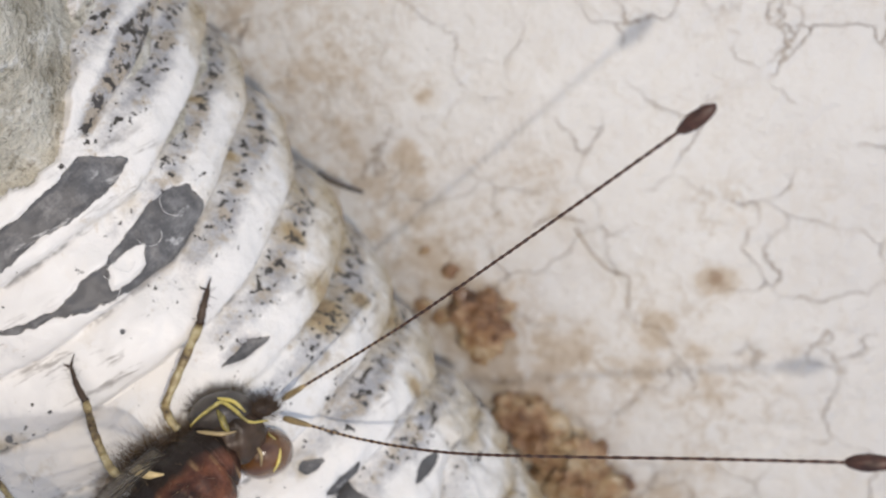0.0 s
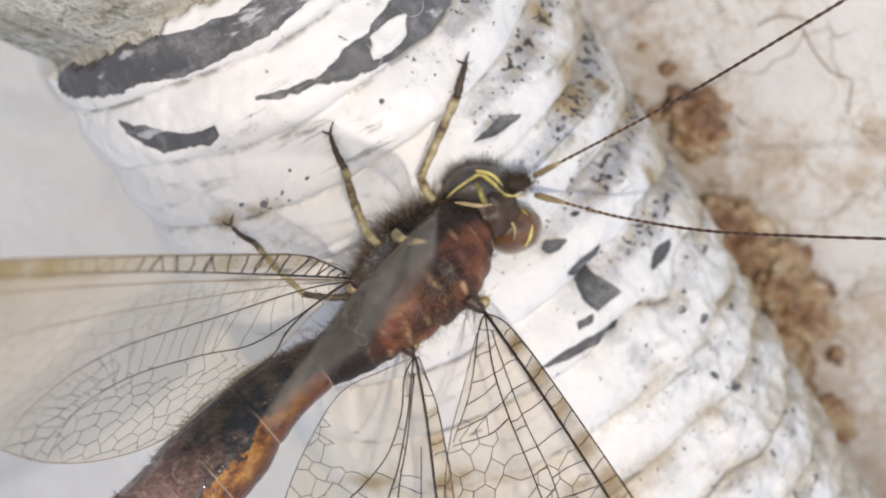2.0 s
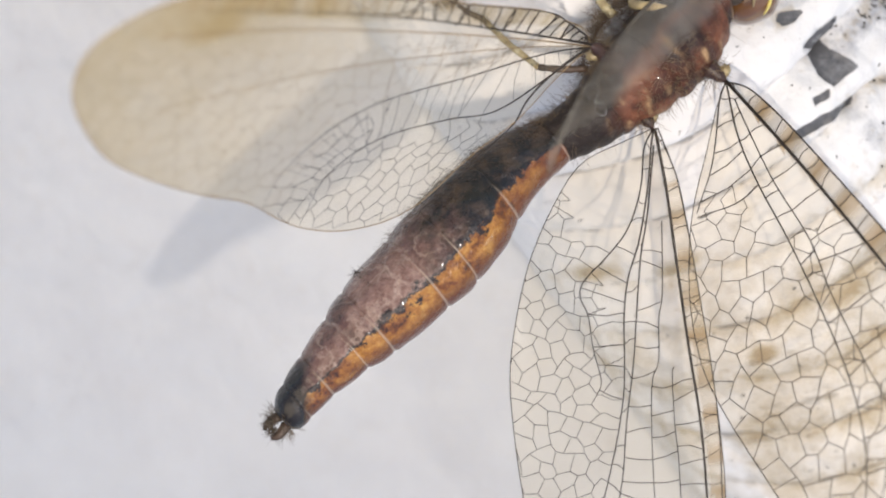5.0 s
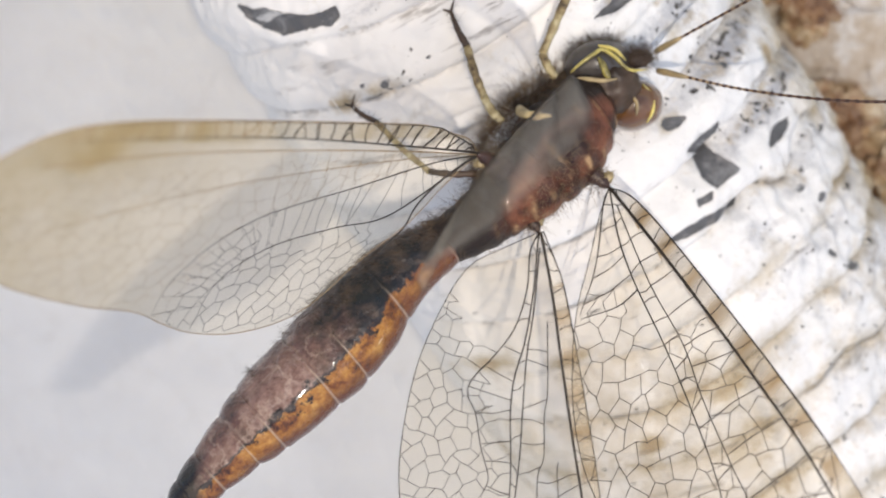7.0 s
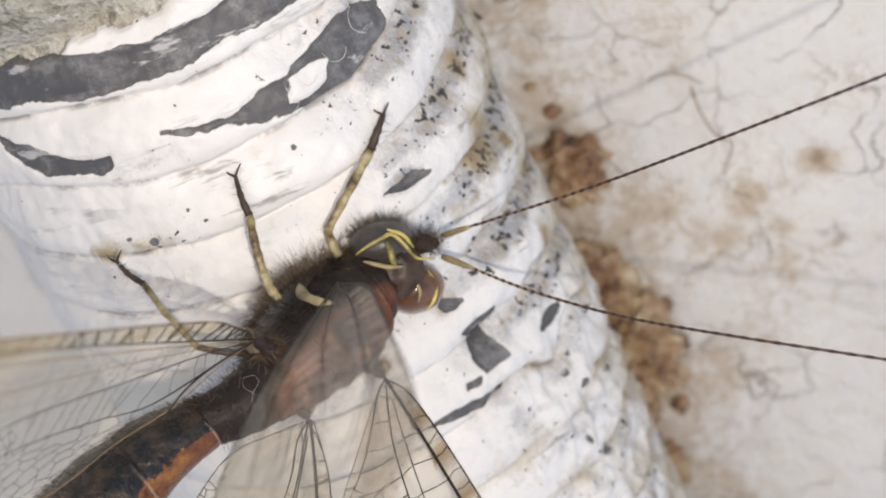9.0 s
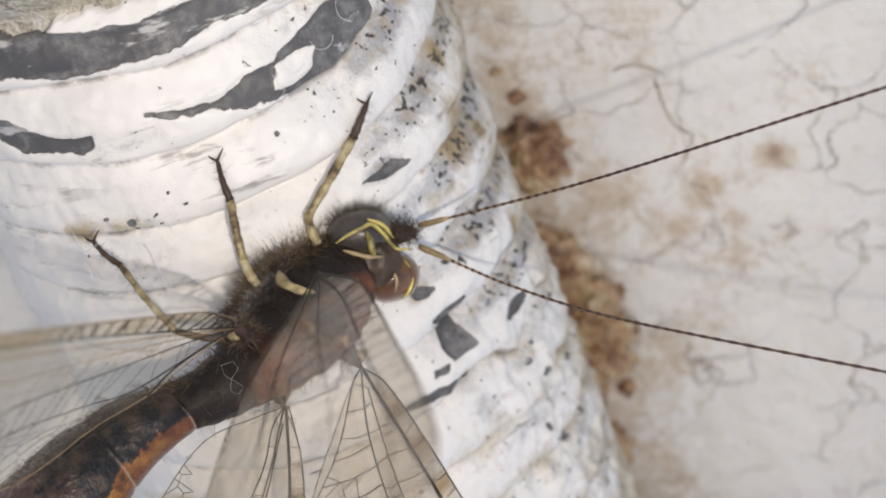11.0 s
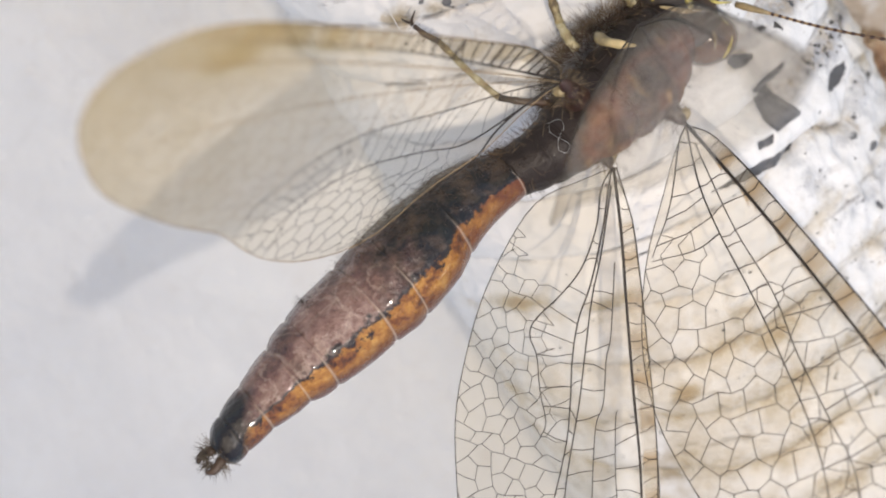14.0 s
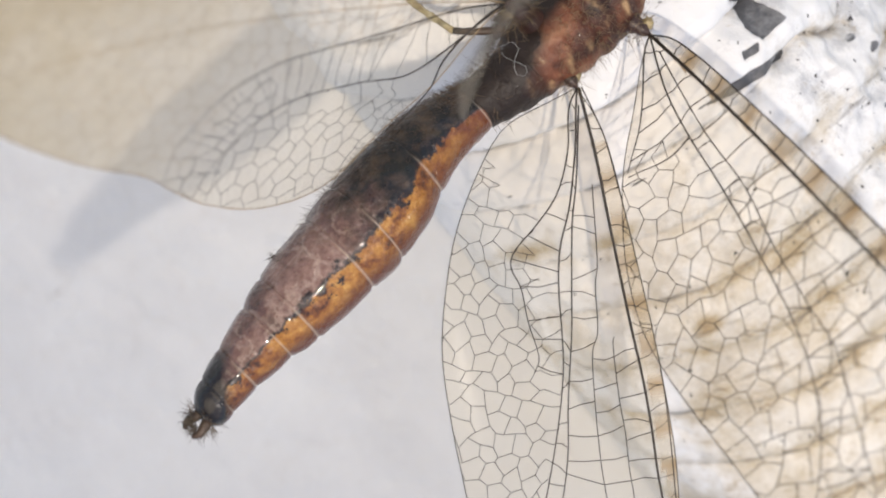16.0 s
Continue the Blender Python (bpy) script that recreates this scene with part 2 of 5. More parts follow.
def make_membrane(name, amber, deep, seen_through, thick, sheen=0.35):
    """A film that is clear where tint is 0, and takes the deep colour where it is 1."""
    m, nt, b = material(name)
    out = nt.nodes["Material Output"]
    cloud = step(nt, noise_tex(nt, 420, 4), 0.3, 0.75)
    tint = calc(nt, "MULTIPLY", attr(nt, "tint"), calc(nt, "ADD", 0.75, calc(nt, "MULTIPLY", cloud, 0.4)))
    clear = nt.nodes.new("ShaderNodeBsdfTransparent")
    nt.links.new(mix(nt, tint, (0.975, 0.945, 0.885), seen_through), clear.inputs["Color"])
    film = nt.nodes.new("ShaderNodeBsdfDiffuse")
    nt.links.new(mix(nt, tint, (0.70, 0.65, 0.52), deep), film.inputs["Color"])
    gloss = node(nt, "BsdfGlossy", Roughness=0.22)
    a = nt.nodes.new("ShaderNodeMixShader")
    dens = calc(nt, "ADD", amber, calc(nt, "MULTIPLY", tint, thick))
    nt.links.new(dens, a.inputs[0])
    nt.links.new(clear.outputs[0], a.inputs[1])
    nt.links.new(film.outputs[0], a.inputs[2])
    c = nt.nodes.new("ShaderNodeMixShader")
    fres = node(nt, "Fresnel", IOR=1.3)
    nt.links.new(calc(nt, "MULTIPLY", fres.outputs[0], sheen), c.inputs[0])
    nt.links.new(a.outputs[0], c.inputs[1])
    nt.links.new(gloss.outputs[0], c.inputs[2])
    nt.links.new(c.outputs[0], out.inputs["Surface"])
    return m


def make_abdomen():
    """Purplish-brown back with pale mottling, dark towards the waist, orange flanks with black edges, pale seams."""
    m, nt, b = material("owlfly_abdomen_skin")
    side, lon, seam = attr(nt, "side"), attr(nt, "lon"), attr(nt, "seam")
    wob = calc(nt, "MULTIPLY", calc(nt, "SUBTRACT", noise_tex(nt, 800, 5, 0.7), 0.5), 0.22)
    s = calc(nt, "ADD", side, wob)
    back = ramp(nt, noise_tex(nt, 430, 8, 0.75), [(0.32, (0.045, 0.022, 0.017)), (0.46, (0.135, 0.072, 0.058)), (0.57, (0.23, 0.14, 0.115)), (0.7, (0.40, 0.30, 0.24))])
    vein = calc(nt, "ABSOLUTE", calc(nt, "SUBTRACT", noise_tex(nt, 300, 5, 0.6), 0.5), 0.0)
    back = mix(nt, calc(nt, "MULTIPLY", calc(nt, "SUBTRACT", 1.0, step(nt, vein, 0.004, 0.022)), 0.33), back, (0.42, 0.32, 0.26))
    plate = nt.nodes.new("ShaderNodeTexVoronoi")
    plate.feature = "DISTANCE_TO_EDGE"
    plate.inputs["Scale"].default_value = 430.0
    pw = node(nt, "TexNoise", Scale=420.0, Detail=4.0)
    nt.links.new(coords(nt), pw.inputs["Vector"])
    pv = nt.nodes.new("ShaderNodeVectorMath")
    pv.operation = "MULTIPLY_ADD"
    nt.links.new(pw.outputs["Color"], pv.inputs[0])
    pv.inputs[1].default_value = (0.0022, 0.0022, 0.0022)
    nt.links.new(coords(nt), pv.inputs[2])
    nt.links.new(pv.outputs[0], plate.inputs["Vector"])
    seams = calc(nt, "MULTIPLY", calc(nt, "SUBTRACT", 1.0, step(nt, plate.outputs["Distance"], 0.01, 0.07)), step(nt, noise_tex(nt, 260, 3), 0.42, 0.6))
    back = mix(nt, calc(nt, "MULTIPLY", seams, 0.32), back, (0.46, 0.36, 0.30))
    black = mix(nt, step(nt, noise_tex(nt, 900, 5), 0.45, 0.75), (0.010, 0.009, 0.009), (0.085, 0.055, 0.035))
    dark_part = calc(nt, "ADD", lon, calc(nt, "MULTIPLY", wob, 1.6))
    back = mix(nt, step(nt, dark_part, 0.38, 0.56), black, back)
    flank = ramp(nt, noise_tex(nt, 900, 6, 0.7), [(0.34, (0.045, 0.016, 0.008)), (0.42, (0.17, 0.058, 0.013)), (0.53, (0.33, 0.145, 0.028)), (0.68, (0.50, 0.27, 0.07))])
    flank = mix(nt, step(nt, dark_part, 0.12, 0.34), (0.12, 0.034, 0.014), flank)
    blot = calc(nt, "ADD", noise_tex(nt, 560, 5, 0.7), calc(nt, "MULTIPLY", calc(nt, "SUBTRACT", 0.40, side), 1.1))
    flank = mix(nt, step(nt, blot, 0.575, 0.62), flank, (0.018, 0.010, 0.008))
    col = mix(nt, step(nt, s, 0.295, 0.315), back, (0.014, 0.009, 0.008))
    col = mix(nt, step(nt, s, 0.322, 0.34), col, flank)
    col = mix(nt, step(nt, s, 0.46, 0.60), col, (0.10, 0.026, 0.010))
    col = mix(nt, calc(nt, "MULTIPLY", calc(nt, "MULTIPLY", step(nt, seam, 0.55, 0.95), step(nt, calc(nt, "ADD", side, calc(nt, "MULTIPLY", noise_tex(nt, 300, 2), 0.4)), 0.38, 0.55)), 0.5), col, (0.58, 0.47, 0.37))
    col = mix(nt, step(nt, calc(nt, "SUBTRACT", lon, calc(nt, "MULTIPLY", s, 0.16)), 0.82, 0.87), col, (0.014, 0.011, 0.010))
    nt.links.new(col, b.inputs["Base Color"])
    rough = calc(nt, "ADD", 0.12, calc(nt, "MULTIPLY", noise_tex(nt, 1500, 4), 0.4))
    nt.links.new(rough, b.inputs["Roughness"])
    b.inputs["Coat Weight"].default_value = 0.55
    b.inputs["Specular IOR Level"].default_value = 0.3
    b.inputs["Coat Roughness"].default_value = 0.06
    bump(nt, b, calc(nt, "ADD", calc(nt, "MULTIPLY", noise_tex(nt, 330, 6, 0.65), 2.0), calc(nt, "MULTIPLY", noise_tex(nt, 2600, 3), 0.15)), 0.7, 0.00035)
    return m


def make_thorax():
    m, nt, b = material("reddish_brown_thorax")
    n1 = noise_tex(nt, 340, 6, 0.65)
    col = ramp(nt, n1, [(0.36, (0.022, 0.010, 0.008)), (0.45, (0.070, 0.025, 0.015)), (0.56, (0.165, 0.060, 0.031)), (0.70, (0.34, 0.17, 0.095))])
    col = mix(nt, calc(nt, "MULTIPLY", attr(nt, "rib"), step(nt, noise_tex(nt, 500, 4), 0.5, 0.65)), col, (0.48, 0.31, 0.16))
    col = mix(nt, step(nt, calc(nt, "ADD", attr(nt, "pile"), calc(nt, "MULTIPLY", calc(nt, "SUBTRACT", n1, 0.5), 0.8)), 0.42, 0.72), col, (0.020, 0.013, 0.010))
    nt.links.new(col, b.inputs["Base Color"])
    b.inputs["Roughness"].default_value = 0.5
    b.inputs["Specular IOR Level"].default_value = 0.3
    b.inputs["Coat Weight"].default_value = 0.06
    bump(nt, b, calc(nt, "ADD", n1, calc(nt, "MULTIPLY", noise_tex(nt, 1300, 5), 0.5)), 0.7, 0.0004)
    return m


def make_ringed():
    """Antenna skin: straw towards the root, dark rings at each joint."""
    m, nt, b = material("ringed_antenna_skin")
    pale = mix(nt, attr(nt, "out"), (0.36, 0.25, 0.13), (0.085, 0.042, 0.026))
    col = mix(nt, step(nt, attr(nt, "ring"), 0.35, 0.75), pale, (0.035, 0.015, 0.011))
    nt.links.new(col, b.inputs["Base Color"])
    b.inputs["Roughness"].default_value = 0.5
    return m


def make_mottled():
    """Leg skin: straw with dark brown blotches."""
    m, nt, b = material("mottled_leg_skin")
    col = ramp(nt, noise_tex(nt, 640, 5, 0.65), [(0.36, (0.05, 0.03, 0.016)), (0.44, (0.22, 0.16, 0.075)), (0.53, (0.39, 0.32, 0.165)), (0.66, (0.56, 0.50, 0.33))])
    nt.links.new(col, b.inputs["Base Color"])
    b.inputs["Roughness"].default_value = 0.4
    bump(nt, b, noise_tex(nt, 1500, 4), 0.5, 0.0001)
    return m


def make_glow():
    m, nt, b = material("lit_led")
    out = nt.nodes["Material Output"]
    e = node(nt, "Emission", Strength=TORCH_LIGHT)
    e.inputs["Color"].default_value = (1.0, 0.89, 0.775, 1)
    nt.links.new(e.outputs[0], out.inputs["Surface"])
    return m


PLASTER = make_plaster()
PAINT = make_pipe_paint()
CONCRETE = make_concrete()
MUD = make_mud()
CRACK = make_plain("dark_crack", (0.30, 0.22, 0.13), 0.9)
SKIN = make_abdomen()
THORAX = make_thorax()
DARK_RED = make_plain("dark_reddish_cuticle", (0.042, 0.018, 0.012), 0.45, 0.8, 420, coat=0.2, relief=0.0002)
DARK = make_plain("dark_brown_cuticle", (0.05, 0.03, 0.018), 0.5, 0.6, 700)
YELLOW = make_plain("yellow_cuticle", (0.42, 0.35, 0.09), 0.35, 0.8, 700, coat=0.4)
STRAW = make_plain("straw_yellow_cuticle", (0.31, 0.235, 0.12), 0.45, 0.7, 420)
MOTTLED = make_mottled()
EYE = make_plain("grey_brown_eye", (0.055, 0.047, 0.042), 0.35, 0.25, 1500, coat=0.4)
EYE_BROWN = make_plain("glossy_brown_eye", (0.12, 0.055, 0.02), 0.2, 0.5, 500, coat=0.8)
HAIR = make_plain("grey_brown_hair", (0.13, 0.10, 0.07), 0.7, 0.3)
RINGED = make_ringed()
AMBER_VEIN = make_plain("amber_vein", (0.28, 0.19, 0.095), 0.5, 0.3)
PALE_ROOT = make_plain("pale_yellow_cuticle", (0.40, 0.31, 0.155), 0.45, 0.6, 700, coat=0.2)
BROWN_HAIR = make_plain("dark_brown_hair", (0.075, 0.048, 0.030), 0.7, 0.5)
TAN_HAIR = make_plain("tan_hair", (0.22, 0.155, 0.09), 0.7, 0.4)
VEIN = make_plain("dark_vein", (0.02, 0.013, 0.009), 0.6, 0.3)
FINE_VEIN = make_plain("brown_vein", (0.035, 0.022, 0.013), 0.5, 0.3)
CLEAR_WING = make_membrane("clear_wing_film", 0.06, (0.30, 0.20, 0.10), (0.52, 0.40, 0.26), 0.55, 0.12)
DUSKY_WING = make_membrane("dusky_wing_film", 0.06, (0.26, 0.21, 0.15), (0.64, 0.55, 0.44), 0.26, 0.22)
AMBER_WING = make_membrane("amber_wing_film", 0.05, (0.385, 0.285, 0.14), (0.61, 0.495, 0.29), 0.20, 0.12)
CLAW = make_plain("black_antenna_skin", (0.05, 0.022, 0.016), 0.5, 0.5, 1500)
CASE = make_plain("black_torch_case", (0.02, 0.02, 0.022), 0.5, 0.2)
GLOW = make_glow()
WEB = make_plain("white_silk", (0.75, 0.75, 0.75), 0.4, 0.1)

# ---- slab and conduit ----
AXIS_TURN = math.degrees(math.atan(0.115))
PIPE_R, PIPE_Z, PITCH, GROOVE = 17.0, 16.0, 4.5, 14.6


def fields(x, y, spots):
    """The sum of soft round spots (x, y, radius, weight) at each point."""
    out = np.zeros_like(x)
    for sx, sy, r, w in spots:
        out = np.maximum(out, w * np.exp(-((x - sx) ** 2 + (y - sy) ** 2) / (r * r)))
    return out


def slab():
    far = [9.0, 30.0, 90.0, 300.0, 1000.0, 4000.0, 16000.0, 60000.0]
    xs = np.concatenate([[-110 - f for f in reversed(far)], np.arange(-110, 10, 1.2), np.arange(10, 66, 0.4), [66 + f for f in far]])
    ys = np.concatenate([[-66 - f for f in reversed(far)], np.arange(-66, 50, 0.5), [50 + f for f in far]])
    gx, gy = np.meshgrid(xs, ys)
    x, y = gx.ravel(), gy.ravel()
    z = np.zeros_like(x)
    near = (x > -112) & (x < 68) & (y > -68) & (y < 52)
    for i in np.nonzero(near)[0]:
        z[i] = 0.55 * noise.fractal(Vector((x[i] * 0.06, y[i] * 0.06, 3.1)), 0.9, 2.1, 4) + 0.10 * noise.noise(Vector((x[i] * 0.7, y[i] * 0.7, 0)))
    foot = 14.3 + 0.115 * (20 - y)
    dirt = ((0.58 - 0.16 * np.clip((y + 2) / 8, 0, 1)) * np.exp(-((x - foot - 1) / 5.5) ** 2) + 0.12) * (x > 5)
    dirt = np.maximum(dirt, fields(x, y, [(37.2, -8.3, 1.6, 1.0), (31, -10, 2.6, 0.75), (23, -9.7, 4.5, 0.85), (19.6, 10, 2.2, 0.95), (23.3, 14, 1.0, 1.0),
                                          (28, -13, 5, 0.55), (34, -16, 6, 0.5), (26, 4, 6, 0.45), (22, 22, 5, 0.36), (40, -3, 3, 0.4), (19, 3, 3.0, 0.6), (22, -26, 5, 0.8), (27, -24, 6, 0.55), (36, -9, 3, 0.5)]))
    dirt[~near] = 0
    speck = np.where(near, 0.25 + 0.6 * (x > 10), 0.0)
    nx = len(xs)
    faces = [(j * nx + i, j * nx + i + 1, (j + 1) * nx + i + 1, (j + 1) * nx + i) for j in range(len(ys) - 1) for i in range(nx - 1)]
    me = mesh_from("ground", list(zip(x, y, z)), faces, attrs={"dirt": dirt, "speck": speck})
    me.materials.append(PLASTER)
    return tagged(new("ground", me), "white painted plaster slab with brown stains and hairline cracks", "plaster slab", kind="structure")


# flaked places on the conduit: distance along it, angle from its top
BAND = [(24.2, -44), (23.9, -26), (23.4, -10), (22.6, -1), (21.9, 5), (21.5, 14), (21.6, 26), (21.9, 37), (22.5, 44), (20.7, 51.5), (20.0, 46), (19.8, 38), (19.7, 28), (19.6, 17), (19.6, 9), (20.0, -1), (20.8, -13), (21.6, -30), (22.4, -44)]
PATCH = [(16.7, 10), (16.2, 16), (16.0, 23.5), (16.5, 29), (16.4, 36), (17.2, 44), (17.9, 50), (17.9, 55), (17.4, 60), (15.8, 60), (14.9, 56), (14.3, 49), (14.1, 40), (14.3, 32), (15.0, 25.5), (16.0, 15)]
CRESCENT = [(19.4, -26.3), (18.5, -20), (17.5, -13.5), (16.7, -5.3), (16.6, -1.1), (15.8, -1.5), (15.6, -5), (16.1, -13.9), (16.9, -19.1), (17.9, -24.2)]
DIAMOND = [(-3.2, 44), (-3.1, 48.5), (-3.1, 55), (-4.7, 51.8), (-6.4, 52.9), (-6.5, 45.9), (-5.4, 45), (-4.1, 48.4)]
SLIT = [(-7.15, 27), (-7.2, 34.5), (-8.0, 52), (-8.55, 49.5), (-7.9, 35)]
LEAF = [(-6.9, 62.5), (-6.2, 69.2), (-6.6, 74.6), (-7.2, 70.8), (-7.2, 65.3)]
CHIP = [(-0.9, 43), (-0.7, 45.3), (-1.5, 49.6), (-1.7, 46.5), (-1.5, 43.6)]
NICK = [(7.3, 42), (7.5, 51), (6.8, 55), (6.8, 47)]
SLIVER = [(-6.2, 40.5), (-6.4, 45), (-6.8, 44), (-6.6, 40)]
FLAKES = [BAND, PATCH, CRESCENT, DIAMOND, SLIT, LEAF, CHIP, NICK, SLIVER]
ISLE = [(16.2, 36.1), (16.4, 40.2), (16.2, 45.7), (15.0, 42.3), (14.7, 37.8), (15.0, 34.2)]
# a strip of thin grey paint beside the rim
THIN_STRIP = [(27.6, 69), (28.2, 86), (25.6, 79), (24.2, 58), (22.9, 47.5), (23.9, 47.5), (25.7, 58)]


def rim_at(a):
    """Where the conduit ends over the concrete, by the angle from its top."""
    return np.interp(a, [-90, -41, -17, 0, 20, 30, 43, 48, 56, 64, 90], [24.5, 23.9, 23.1, 22.9, 22.9, 22.9, 23.3, 24.9, 27.5, 30.0, 36.0])


# small bare places, brown stains and grey scuffs: distance along the conduit, angle, half length, half width, weight
DARK_SPOTS = [(-12.1, 68, 0.6, 0.7, 0.8), (-10.7, 65.5, 0.4, 0.7, 0.8), (-15.6, 62.8, 0.7, 0.5, 0.85), (-17.9, 68.9, 0.8, 0.9, 0.9), (-8.9, 9, 0.2, 1.2, 0.8), (-14.1, 0.5, 0.16, 0.6, 0.8),
              (-5.9, -17.5, 0.18, 0.8, 0.8), (-9.9, -23, 0.2, 1.0, 0.8), (-16.1, 16.3, 0.3, 0.4, 0.75), (11.4, -7.6, 0.3, 0.4, 0.8), (10.8, -2.6, 0.45, 0.6, 0.85), (10.36, 3.2, 0.22, 0.4, 0.8),
              (11, 9.3, 0.35, 0.5, 0.8), (10.1, 0.7, 0.2, 0.25, 0.8), (17.84, -31.4, 0.2, 0.25, 0.8), (12.56, 30.6, 0.25, 0.4, 0.8), (-3.6, 49, 0.4, 1.1, 0.75), (7.4, 48, 0.35, 1.2, 0.7),
              (-0.7, 64.8, 0.6, 0.6, 0.85), (11.7, -38, 0.15, 0.8, 0.7), (14.7, 2, 0.16, 2.6, 0.62), (15.1, -12, 0.14, 2.0, 0.62), (4.6, 66, 0.4, 0.5, 0.75)]
BROWN_SPOTS = [(17.2, 79, 0.9, 0.6, 0.95), (10.6, 78, 1.2, 0.7, 1.0), (6.6, 90, 1.0, 0.7, 0.95), (4.2, 84, 0.8, 0.9, 1.0), (21.1, 80, 0.6, 0.6, 0.85), (1.2, 96, 1.5, 1.5, 0.85), (-2.5, 80, 1.2, 0.9, 0.85),
               (6, 74, 2.2, 2.1, 0.85), (-19.3, 3, 0.9, 1.3, 1.0), (-16.8, 1, 0.6, 2.0, 0.6), (-17.4, 13, 0.9, 4.5, 0.82), (-20.8, -40, 0.9, 2.0, 0.6), (-11.3, -4, 0.8, 2.4, 0.82), (-10.1, -27, 0.8, 4.0, 0.82),
               (-22.4, -50, 0.8, 3.0, 0.82), (-18.3, 25, 1.0, 3.0, 0.82), (-21.6, 40, 1.0, 3.4, 0.82), (-26.4, 26, 1.2, 3.4, 0.82), (-31, 36, 1.5, 2.5, 0.65), (-15.6, 22, 0.9, 2.4, 0.55), (10.8, -14, 0.9, 1.6, 0.95), (10.6, -4, 0.8, 2.2, 0.6),
               (8.2, -4, 0.9, 2.4, 0.45), (5.2, 70, 1.2, 1.6, 0.8), (3.3, 58, 0.8, 1.2, 0.55), (-1.2, 45, 0.5, 1.0, 0.8), (-28.5, -33, 1.0, 4.0, 0.55)]
GREY_SPOTS = [(10.7, -1, 1.4, 3.2, 0.45), (7.4, 48, 0.9, 1.8, 0.9), (-3.6, 50, 1.0, 2.2, 0.75), (4.0, 64, 1.6, 2.4, 0.75), (-17.2, -1, 1.4, 1.4, 0.6), (1.0, 62, 1.2, 2.0, 0.7), (15.4, 4, 0.7, 3.5, 0.5), (-10.6, 48, 1.4, 2.6, 0.6)]


def inside_depth(px, py, poly):
    """Signed distance to a polygon, positive inside."""
    d = np.full(px.shape, 1e9)
    inn = np.zeros(px.shape, bool)
    k = len(poly)
    for i in range(k):
        (x0, y0), (x1, y1) = poly[i], poly[(i + 1) % k]
        ex, ey = x1 - x0, y1 - y0
        t = np.clip(((px - x0) * ex + (py - y0) * ey) / (ex * ex + ey * ey + 1e-9), 0, 1)
        d = np.minimum(d, np.hypot(px - x0 - t * ex, py - y0 - t * ey))
        cross = ((y0 > py) != (y1 > py)) & (px < (x1 - x0) * (py - y0) / (y1 - y0 + 1e-12) + x0)
        inn ^= cross
    return np.where(inn, d, -d)


